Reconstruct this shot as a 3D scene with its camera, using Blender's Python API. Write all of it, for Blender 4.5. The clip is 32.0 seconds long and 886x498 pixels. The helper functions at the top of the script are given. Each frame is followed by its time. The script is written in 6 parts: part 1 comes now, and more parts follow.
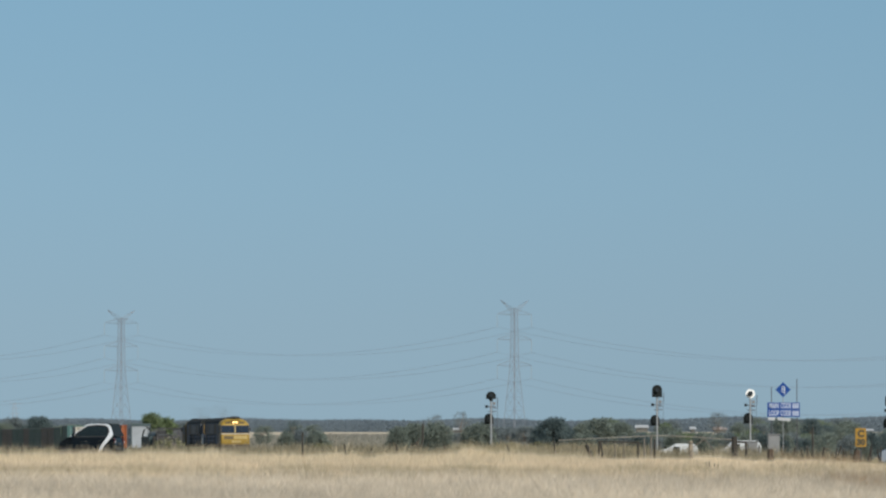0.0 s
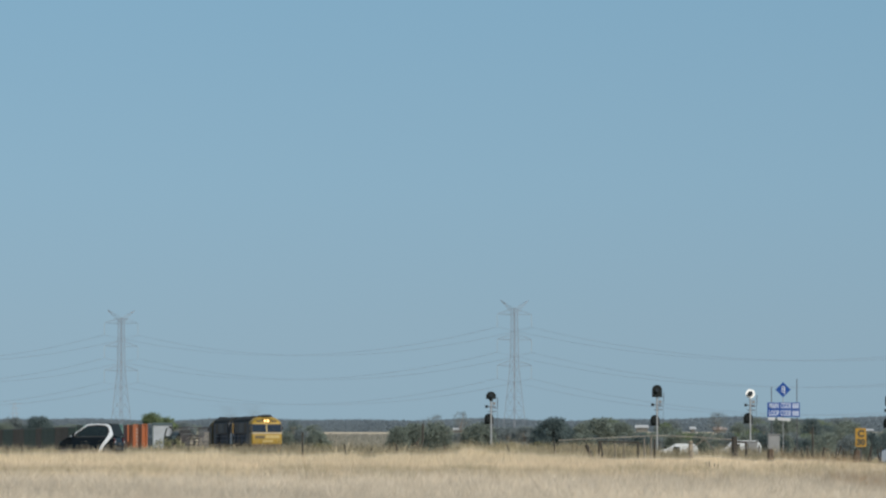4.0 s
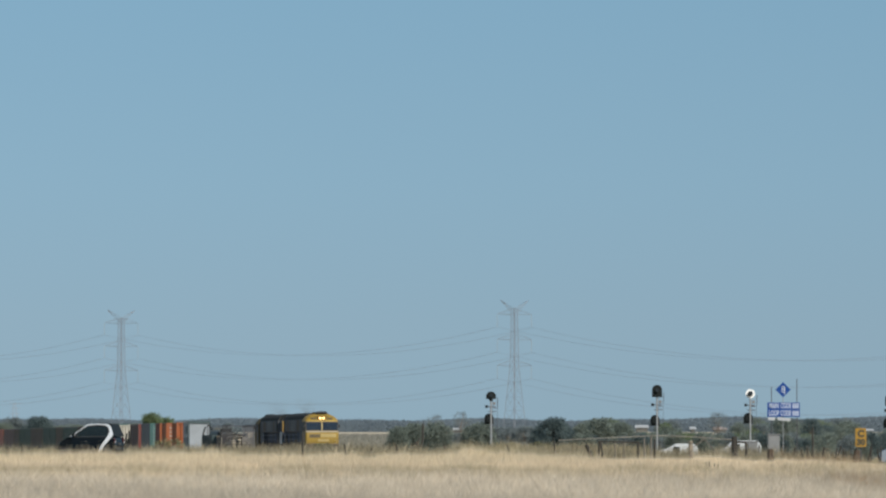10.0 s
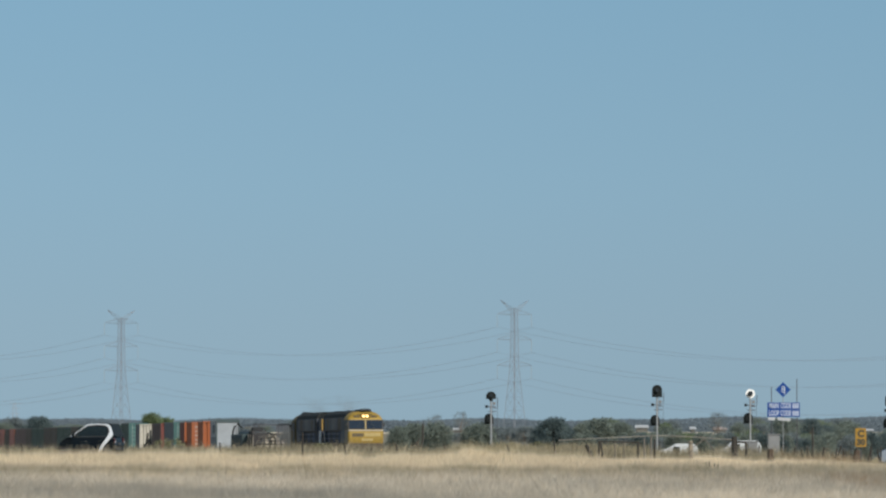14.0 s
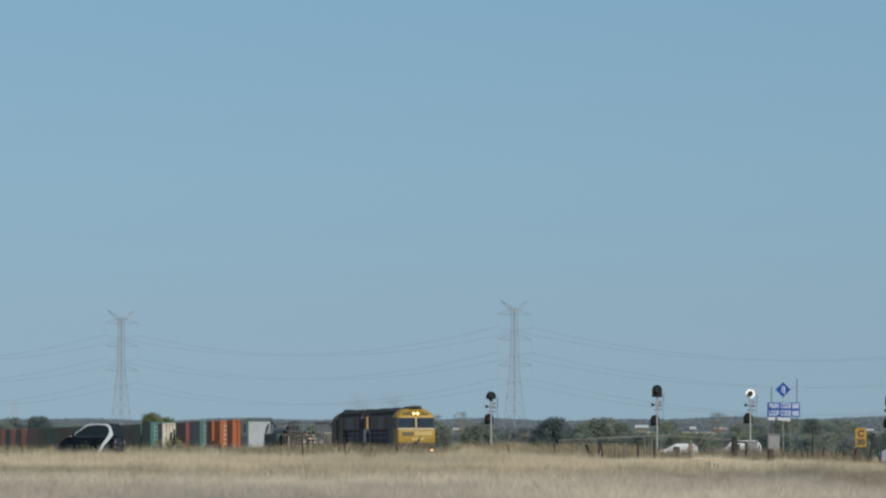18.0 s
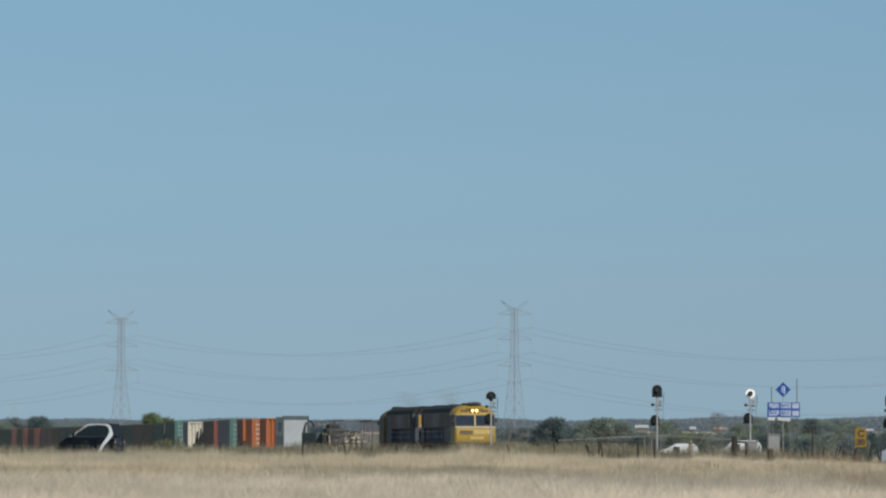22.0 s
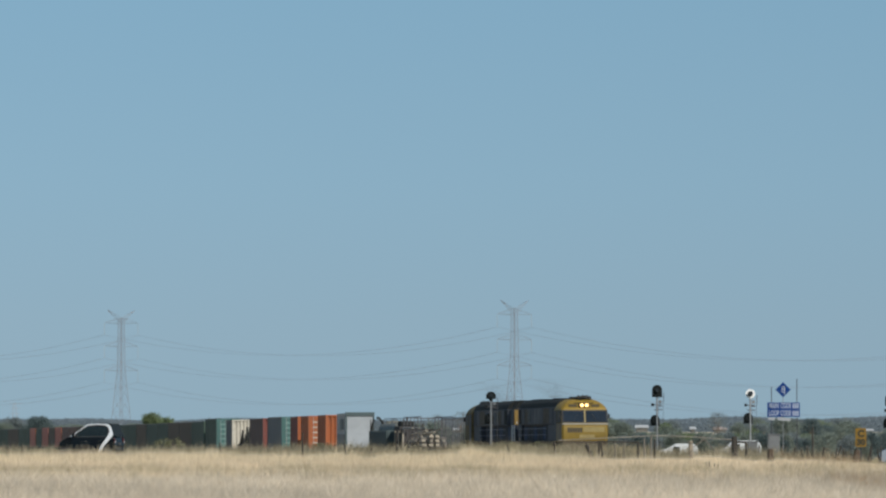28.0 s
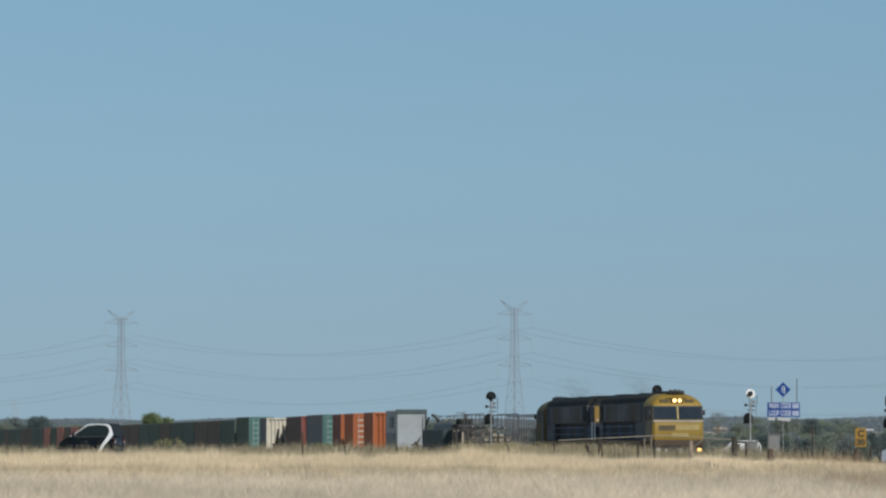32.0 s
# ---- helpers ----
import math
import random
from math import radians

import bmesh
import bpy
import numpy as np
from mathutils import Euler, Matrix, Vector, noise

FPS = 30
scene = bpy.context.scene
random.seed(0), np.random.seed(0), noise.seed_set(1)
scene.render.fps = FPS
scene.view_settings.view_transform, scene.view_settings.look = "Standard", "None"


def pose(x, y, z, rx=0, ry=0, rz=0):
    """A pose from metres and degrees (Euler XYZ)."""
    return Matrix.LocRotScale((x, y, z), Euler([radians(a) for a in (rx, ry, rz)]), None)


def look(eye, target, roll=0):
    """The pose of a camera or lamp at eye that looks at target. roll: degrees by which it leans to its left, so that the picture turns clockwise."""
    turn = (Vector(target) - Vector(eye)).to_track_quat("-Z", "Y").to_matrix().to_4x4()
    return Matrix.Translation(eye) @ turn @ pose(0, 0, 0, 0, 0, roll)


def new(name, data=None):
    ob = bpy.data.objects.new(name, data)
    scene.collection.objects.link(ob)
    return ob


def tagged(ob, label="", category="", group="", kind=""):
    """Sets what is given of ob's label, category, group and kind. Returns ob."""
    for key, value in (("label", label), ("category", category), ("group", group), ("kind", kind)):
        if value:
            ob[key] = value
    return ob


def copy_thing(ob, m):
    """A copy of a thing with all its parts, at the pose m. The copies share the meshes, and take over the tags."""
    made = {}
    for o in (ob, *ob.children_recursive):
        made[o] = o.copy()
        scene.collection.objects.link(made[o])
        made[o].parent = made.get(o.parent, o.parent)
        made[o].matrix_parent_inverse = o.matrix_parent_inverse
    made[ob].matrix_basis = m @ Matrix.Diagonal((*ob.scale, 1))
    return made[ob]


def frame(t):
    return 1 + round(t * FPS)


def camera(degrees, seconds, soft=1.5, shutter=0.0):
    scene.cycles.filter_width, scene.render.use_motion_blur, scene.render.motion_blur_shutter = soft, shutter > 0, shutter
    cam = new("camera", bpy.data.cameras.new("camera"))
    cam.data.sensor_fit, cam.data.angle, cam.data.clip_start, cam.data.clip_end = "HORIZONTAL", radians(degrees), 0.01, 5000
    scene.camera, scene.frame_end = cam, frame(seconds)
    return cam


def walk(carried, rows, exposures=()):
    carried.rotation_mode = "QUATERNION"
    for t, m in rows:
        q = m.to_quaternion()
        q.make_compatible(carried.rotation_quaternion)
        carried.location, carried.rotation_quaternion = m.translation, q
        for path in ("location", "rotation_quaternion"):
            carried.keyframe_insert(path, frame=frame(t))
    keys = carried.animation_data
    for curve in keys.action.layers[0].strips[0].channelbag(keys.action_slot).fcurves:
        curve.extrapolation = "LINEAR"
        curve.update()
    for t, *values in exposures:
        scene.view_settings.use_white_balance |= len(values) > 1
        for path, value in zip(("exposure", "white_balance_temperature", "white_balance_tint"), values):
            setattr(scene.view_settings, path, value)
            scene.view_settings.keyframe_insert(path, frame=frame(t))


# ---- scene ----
# camera: a long lens on a tripod, standing still
cam = camera(9.26, 32.0, soft=2.3)
EYE = pose(0, 0, 1.5, 91.9, 0, 0)
walk(cam, [(0.0, EYE), (32.0, EYE)], exposures=[(0.0, 0.0), (32.0, 0.0)])

# daylight: clear sky, high sun over the camera's right shoulder
SUN_TO = Vector((0.44, -0.66, 0.62)).normalized()
world = bpy.data.worlds.new("world")
scene.world = world
world.use_nodes = True
wn, wl = world.node_tree.nodes, world.node_tree.links
wn.clear()
w_out = wn.new("ShaderNodeOutputWorld")
w_bg = wn.new("ShaderNodeBackground")
w_sky = wn.new("ShaderNodeTexSky")
w_sky.sky_type = "NISHITA"
w_sky.sun_disc = False
w_sky.sun_elevation = math.asin(SUN_TO.z)
w_sky.sun_rotation = math.atan2(SUN_TO.x, SUN_TO.y)
w_sky.air_density, w_sky.dust_density, w_sky.ozone_density = 1.0, 0.3, 2.0
w_bg.inputs["Strength"].default_value = 0.102
w_map = wn.new("ShaderNodeMapping")
w_map.inputs["Location"].default_value = (0, 0, 0.165)
w_map.inputs["Scale"].default_value = (1, 1, 0.55)
w_co = wn.new("ShaderNodeTexCoord")
wl.new(w_co.outputs["Generated"], w_map.inputs["Vector"])
w_nrm = wn.new("ShaderNodeVectorMath")
w_nrm.operation = "NORMALIZE"
wl.new(w_map.outputs["Vector"], w_nrm.inputs[0])
wl.new(w_nrm.outputs["Vector"], w_sky.inputs["Vector"])
w_tint = wn.new("ShaderNodeMix")
w_tint.data_type, w_tint.blend_type = "RGBA", "MULTIPLY"
w_tint.inputs["Factor"].default_value = 1.0
w_sep = wn.new("ShaderNodeSeparateXYZ")
w_ramp = wn.new("ShaderNodeValToRGB")  # dusty air low down, clear air above
w_ramp.color_ramp.elements[0].position, w_ramp.color_ramp.elements[1].position = 0.0, 0.085
w_ramp.color_ramp.elements[0].color, w_ramp.color_ramp.elements[1].color = (0.815, 0.777, 0.69, 1), (0.80, 0.92, 0.85, 1)
mid = w_ramp.color_ramp.elements.new(0.045)
mid.color = (0.85, 0.895, 0.805, 1)
low = w_ramp.color_ramp.elements.new(0.018)
low.color = (0.85, 0.824, 0.728, 1)
wl.new(w_co.outputs["Generated"], w_sep.inputs["Vector"])
wl.new(w_sep.outputs["Z"], w_ramp.inputs["Fac"])
wl.new(w_ramp.outputs["Color"], w_tint.inputs["B"])
wl.new(w_sky.outputs["Color"], w_tint.inputs["A"])
wl.new(w_tint.outputs["Result"], w_bg.inputs["Color"])
wl.new(w_bg.outputs["Background"], w_out.inputs["Surface"])

sun = new("sun", bpy.data.lights.new("sun", "SUN"))
sun.data.energy, sun.data.angle, sun.data.color = 4.9, radians(0.53), (1.0, 0.95, 0.87)
sun.matrix_basis = look(SUN_TO * 100, (0, 0, 0))


# ---------- materials ----------
def mat(name, base, rough=0.6, metal=0.0, vary=0.25, scale=3.0, bump=0.15, fine=8.0, emit=None, island=0.0, obrand=0.0, stain=None, stretch=(1, 1, 1), trans=0.0, spec=0.5, span=(0.3, 0.7)):
    m = bpy.data.materials.new(name)
    m.use_nodes = True
    n, l = m.node_tree.nodes, m.node_tree.links
    b = n["Principled BSDF"]
    b.inputs["Roughness"].default_value, b.inputs["Metallic"].default_value, b.inputs["Specular IOR Level"].default_value = rough, metal, spec
    co = n.new("ShaderNodeTexCoord")
    mp = n.new("ShaderNodeMapping")
    mp.inputs["Scale"].default_value = stretch
    l.new(co.outputs["Object"], mp.inputs["Vector"])
    big, small = n.new("ShaderNodeTexNoise"), n.new("ShaderNodeTexNoise")
    big.inputs["Scale"].default_value, small.inputs["Scale"].default_value = scale, scale * fine
    big.inputs["Detail"].default_value, small.inputs["Detail"].default_value = 4.0, 3.0
    l.new(mp.outputs["Vector"], big.inputs["Vector"])
    l.new(mp.outputs["Vector"], small.inputs["Vector"])
    add = n.new("ShaderNodeMath")
    add.operation = "MULTIPLY_ADD"
    add.inputs[1].default_value = 0.45
    l.new(small.outputs["Fac"], add.inputs[0])
    half = n.new("ShaderNodeMath")
    half.operation = "MULTIPLY"
    half.inputs[1].default_value = 0.55
    l.new(big.outputs["Fac"], half.inputs[0])
    l.new(half.outputs[0], add.inputs[2])
    ramp = n.new("ShaderNodeValToRGB")
    lo = [max(0.0, c * (1 - vary)) for c in base]
    hi = [min(1.0, c * (1 + vary)) for c in base]
    if stain:
        lo = stain
    ramp.color_ramp.elements[0].position, ramp.color_ramp.elements[1].position = span
    ramp.color_ramp.elements[0].color, ramp.color_ramp.elements[1].color = (*lo, 1), (*hi, 1)
    if stain:
        e = ramp.color_ramp.elements.new(0.42)
        e.color = (*base, 1)
    l.new(add.outputs[0], ramp.inputs["Fac"])
    out = ramp.outputs["Color"]
    if island or obrand:
        geo = n.new("ShaderNodeNewGeometry") if island else n.new("ShaderNodeObjectInfo")
        src = geo.outputs["Random Per Island"] if island else geo.outputs["Random"]
        rng = n.new("ShaderNodeMapRange")
        k = island or obrand
        rng.inputs["To Min"].default_value, rng.inputs["To Max"].default_value = 1 - k, 1 + k
        l.new(src, rng.inputs["Value"])
        hsv = n.new("ShaderNodeHueSaturation")
        l.new(rng.outputs["Result"], hsv.inputs["Value"])
        l.new(out, hsv.inputs["Color"])
        out = hsv.outputs["Color"]
    l.new(out, b.inputs["Base Color"])
    if bump:
        bp = n.new("ShaderNodeBump")
        bp.inputs["Strength"].default_value, bp.inputs["Distance"].default_value = bump, 0.02
        l.new(small.outputs["Fac"], bp.inputs["Height"])
        l.new(bp.outputs["Normal"], b.inputs["Normal"])
    if emit:
        b.inputs["Emission Color"].default_value = (*emit[:3], 1)
        b.inputs["Emission Strength"].default_value = emit[3]
    if trans:
        tr = n.new("ShaderNodeBsdfTranslucent")
        l.new(out, tr.inputs["Color"])
        mx = n.new("ShaderNodeMixShader")
        mx.inputs["Fac"].default_value = trans
        l.new(b.outputs["BSDF"], mx.inputs[1])
        l.new(tr.outputs["BSDF"], mx.inputs[2])
        l.new(mx.outputs["Shader"], n["Material Output"].inputs["Surface"])
    return m


def glass_mat(name, tint):
    m = bpy.data.materials.new(name)
    m.use_nodes = True
    b = m.node_tree.nodes["Principled BSDF"]
    b.inputs["Base Color"].default_value = (*tint, 1)
    b.inputs["Roughness"].default_value = 0.04
    b.inputs["Transmission Weight"].default_value = 0.9
    b.inputs["IOR"].default_value = 1.45
    return m


M_SOIL = mat("dry_soil", (0.40, 0.34, 0.245), 0.95, vary=0.3, scale=0.15, fine=12, bump=0.3)
M_STRAW = mat("dry_straw", (0.775, 0.637, 0.455), 0.85, vary=0.30, spec=0.2, span=(0.38, 0.62), scale=1.0, fine=20, bump=0.0, island=0.06, trans=0.5, stretch=(0.07, 0.028, 0.0))
M_STRAW_PALE = mat("bleached_straw", (0.672, 0.583, 0.46), 0.85, vary=0.26, spec=0.2, span=(0.38, 0.62), scale=1.0, fine=20, bump=0.0, island=0.05, trans=0.5, stretch=(0.07, 0.028, 0.0))
M_STRAW_HEAD = mat("seed_heads", (0.76, 0.64, 0.45), 0.85, vary=0.2, scale=0.3, bump=0.0, island=0.2, trans=0.5)
M_WEED = mat("olive_weed", (0.215, 0.187, 0.122), 0.85, vary=0.35, scale=0.5, bump=0.0, island=0.35, trans=0.25)
# tree leaf colours, lightened and blued to stand in for aerial haze
M_LEAF = mat("hazed_gum_leaf", (0.192, 0.226, 0.192), 0.75, vary=0.3, scale=0.6, bump=0.0, spec=0.15, island=0.12, obrand=0.0, trans=0.5)
M_LEAF_DARK = mat("hazed_pine_leaf", (0.112, 0.15, 0.15), 0.75, vary=0.3, scale=0.6, bump=0.0, spec=0.15, island=0.12, trans=0.5)
M_LEAF_GREY = mat("hazed_grey_gum_leaf", (0.20, 0.235, 0.24), 0.75, vary=0.25, scale=0.6, bump=0.0, spec=0.15, island=0.12, trans=0.5)
M_LEAF_GREEN = mat("fresh_leaf", (0.16, 0.205, 0.105), 0.7, vary=0.3, scale=0.6, bump=0.0, spec=0.15, island=0.12, trans=0.5)
# blue-grey leaf colour carries the haze of four kilometres of air
M_FAR_LEAF = mat("haze_blued_wood_leaf", (0.175, 0.215, 0.245), 0.9, vary=0.12, scale=0.02, bump=0.0, island=0.06, trans=0.5, spec=0.1)
M_SHRUB = mat("dusty_shrub_leaf", (0.175, 0.175, 0.095), 0.85, vary=0.25, scale=2, bump=0.0, island=0.2, trans=0.3)
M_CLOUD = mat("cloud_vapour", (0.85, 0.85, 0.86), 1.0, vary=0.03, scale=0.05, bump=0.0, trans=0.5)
M_DEADSTALK = mat("dead_stalk", (0.07, 0.06, 0.04), 0.9, spec=0.1, vary=0.3, scale=0.8, bump=0.0, island=0.2)
M_TAN = mat("tan_grass", (0.36, 0.305, 0.19), 0.85, spec=0.2, vary=0.3, scale=0.8, bump=0.0, island=0.2, trans=0.3)
M_RUSSET = mat("russet_weed", (0.30, 0.20, 0.115), 0.85, spec=0.2, vary=0.3, scale=0.8, bump=0.0, island=0.2, trans=0.3)
M_SCRUB = mat("grey_olive_scrub", (0.255, 0.245, 0.205), 0.9, spec=0.1, vary=0.15, scale=0.02, bump=0.0, island=0.05, trans=0.4)
M_BARK = mat("bark", (0.17, 0.14, 0.11), 0.9, vary=0.35, scale=3, bump=0.6)
M_DEADWOOD = mat("weathered_wood", (0.034, 0.029, 0.023), 0.9, vary=0.4, scale=4, bump=0.6, stretch=(1, 1, 0.2))
M_GREYWOOD = mat("silvered_wood", (0.32, 0.28, 0.22), 0.9, vary=0.3, scale=3, bump=0.5, stretch=(0.3, 1, 1))
M_OLDWOOD = mat("old_grey_wood", (0.14, 0.125, 0.105), 0.9, vary=0.3, scale=4, bump=0.4)
M_TOWER = mat("galvanised_lattice", (0.165, 0.18, 0.205), 0.7, 0.0, vary=0.15, scale=0.5)
M_CABLE = mat("aluminium_cable", (0.36, 0.375, 0.41), 0.5, 0.6, vary=0.1, scale=0.2, bump=0.0)
M_INSUL = mat("glass_insulator", (0.34, 0.38, 0.40), 0.3, vary=0.1, scale=2)
M_BALLAST = mat("ballast_stone", (0.24, 0.21, 0.18), 0.95, vary=0.4, scale=2.0, fine=6, bump=0.9)
M_RAIL = mat("rusty_rail", (0.20, 0.13, 0.09), 0.5, 0.6, vary=0.3, scale=3)
M_SLEEPER = mat("concrete_sleeper", (0.34, 0.32, 0.29), 0.9, vary=0.25, scale=2, obrand=0.15)
# ---------- mesh helpers ----------
def part(name, bm, material, parent=None, label=""):
    me = bpy.data.meshes.new(name)
    bm.to_mesh(me)
    bm.free()
    me.materials.append(material)
    ob = new(name, me)
    if parent is not None:
        ob.parent = parent
    return tagged(ob, label)


def thing(name, label, category, group="", at=None):
    ob = new(name)
    ob.empty_display_size = 0.3
    if at is not None:
        ob.matrix_basis = at
    return tagged(ob, label, category, group)


def box(bm, x0, x1, y0, y1, z0, z1, bevel=0.0):
    vs = [bm.verts.new((x, y, z)) for x in (x0, x1) for y in (y0, y1) for z in (z0, z1)]
    fs = [bm.faces.new([vs[i] for i in q]) for q in ((0, 1, 3, 2), (4, 6, 7, 5), (0, 4, 5, 1), (2, 3, 7, 6), (0, 2, 6, 4), (1, 5, 7, 3))]
    if bevel:
        es = list({e for f in fs for e in f.edges})
        bmesh.ops.bevel(bm, geom=es, offset=bevel, segments=1, affect="EDGES", profile=0.5)
    return bm


def B(*a, **k):
    return box(bmesh.new(), *a, **k)


def rod(bm, p, q, r, r2=None, n=8):
    """A tapered round bar from p to q."""
    p, q = Vector(p), Vector(q)
    r2 = r if r2 is None else r2
    d = (q - p).normalized()
    a = d.cross(Vector((0, 0, 1)) if abs(d.z) < 0.9 else Vector((1, 0, 0))).normalized()
    b = d.cross(a)
    rings = []
    for c, rad in ((p, r), (q, r2)):
        rings.append([bm.verts.new(c + rad * (math.cos(2 * math.pi * i / n) * a + math.sin(2 * math.pi * i / n) * b)) for i in range(n)])
    for i in range(n):
        j = (i + 1) % n
        bm.faces.new((rings[0][i], rings[0][j], rings[1][j], rings[1][i]))
    bm.faces.new(rings[0][::-1])
    bm.faces.new(rings[1])
    return bm


def tube(bm, pts, r, n=6):
    """A bent round bar through pts, in one piece."""
    rings = []
    for i, p in enumerate(pts):
        d = (Vector(pts[min(i + 1, len(pts) - 1)]) - Vector(pts[max(i - 1, 0)])).normalized()
        a = d.cross(Vector((0, 0, 1)) if abs(d.z) < 0.9 else Vector((1, 0, 0))).normalized()
        b = d.cross(a)
        rings.append([bm.verts.new(Vector(p) + r * (math.cos(2 * math.pi * k / n) * a + math.sin(2 * math.pi * k / n) * b)) for k in range(n)])
    for u, v in zip(rings, rings[1:]):
        for k in range(n):
            bm.faces.new((u[k], u[(k + 1) % n], v[(k + 1) % n], v[k]))
    bm.faces.new(rings[0][::-1])
    bm.faces.new(rings[-1])
    return bm


def R(*a, **k):
    return rod(bmesh.new(), *a, **k)


def extrude(bm, outline, axis, a0, a1, scale1=None):
    """A prism: outline of 2D points, drawn out along axis x, y or z from a0 to a1."""
    def place(u, v, w):
        return {"x": (w, u, v), "y": (u, w, v), "z": (u, v, w)}[axis]
    r0 = [bm.verts.new(place(u, v, a0)) for u, v in outline]
    k = scale1 or (1, 1)
    r1 = [bm.verts.new(place(u * k[0], v * k[1], a1)) for u, v in outline]
    n = len(outline)
    for i in range(n):
        j = (i + 1) % n
        bm.faces.new((r0[i], r0[j], r1[j], r1[i]))
    bm.faces.new(r0[::-1])
    bm.faces.new(r1)
    bmesh.ops.recalc_face_normals(bm, faces=bm.faces)
    return bm


def E(*a, **k):
    return extrude(bmesh.new(), *a, **k)


def smooth(ob, angle=35):
    for p in ob.data.polygons:
        p.use_smooth = True
    ob.data.set_sharp_from_angle(angle=radians(angle))
    return ob


def from_arrays(name, co, tris, material, parent=None):
    me = bpy.data.meshes.new(name)
    me.vertices.add(len(co))
    me.vertices.foreach_set("co", np.asarray(co, dtype=np.float32).ravel())
    nf = len(tris)
    me.loops.add(nf * 3)
    me.loops.foreach_set("vertex_index", np.asarray(tris, dtype=np.int32).ravel())
    me.polygons.add(nf)
    me.polygons.foreach_set("loop_start", np.arange(0, nf * 3, 3, dtype=np.int32))
    me.polygons.foreach_set("loop_total", np.full(nf, 3, dtype=np.int32))
    me.update()
    me.materials.append(material)
    ob = new(name, me)
    if parent is not None:
        ob.parent = parent
    return ob


def lettering(name, body, size, material, parent, m, bold=0.0):
    cu = bpy.data.curves.new(name, "FONT")
    cu.body, cu.size, cu.extrude, cu.align_x, cu.align_y, cu.offset = body, size, 0.004, "CENTER", "CENTER", bold
    tmp = bpy.data.objects.new("tmp", cu)
    scene.collection.objects.link(tmp)
    me = bpy.data.meshes.new_from_object(tmp.evaluated_get(bpy.context.evaluated_depsgraph_get()))
    bpy.data.objects.remove(tmp)
    bpy.data.curves.remove(cu)
    me.materials.append(material)
    ob = new(name, me)
    ob.parent = parent
    ob.matrix_basis = m
    return ob


# ---------- lie of the land ----------
def rail_z(y):
    """Height of the rail heads along the line."""
    return 0.63 - 0.003709 * y + 0.00185 * 60 * math.log1p(math.exp(min(40.0, (y - 620) / 60)))


def track_x(y):
    return 57.35 - 0.14055 * y


def ss(a, b, v):
    v = min(1.0, max(0.0, (v - a) / (b - a)))
    return v * v * (3 - 2 * v)


PLAIN = ((-50, 0.0), (90, 0.0), (200, 0.24), (250, 0.27), (330, -0.15), (450, -1.2), (620, -2.15), (1100, -2.95), (1900, -2.6), (3500, 0.3), (5200, 1.2))


def land_z(x, y):
    ys = [p[0] for p in PLAIN]
    z = float(np.interp(y, ys, [p[1] for p in PLAIN]))
    yy = min(max(y, 150.0), 1100.0)
    d = (track_x(yy) - x) * 0.99
    bed = rail_z(yy) - 0.62
    near = 1 - ss(5, 17, d) if d > 0 else 1 - ss(40, 160, -d)
    if y < 150 or y > 1100:
        near *= max(0.0, 1 - (150 - y) / 60) if y < 150 else max(0.0, 1 - (y - 1100) / 300)
    return z + (bed - z) * near + 0.05 * noise.noise((x * 0.09, y * 0.05, 0))


def ground():
    ys = [-60, -20, 20, 50] + list(range(60, 250, 5)) + list(range(250, 420, 5)) + list(range(420, 700, 12)) + list(range(700, 1200, 40)) + list(range(1200, 4960, 150)) + [4990]
    us = np.linspace(-1, 1, 71)
    bm = bmesh.new()
    rows = []
    for y in ys:
        half = 70 + max(0, y) * 0.32
        row = []
        for u in us:
            x = half * u + 4
            row.append(bm.verts.new((x, y, land_z(x, y))))
        rows.append(row)
    for a, b in zip(rows, rows[1:]):
        for i in range(len(us) - 1):
            bm.faces.new((a[i], a[i + 1], b[i + 1], b[i]))
    ob = smooth(part("ground", bm, M_SOIL), 180)
    tagged(ob, "flat dry summer plain of bare straw-coloured paddocks", "ground", kind="structure")


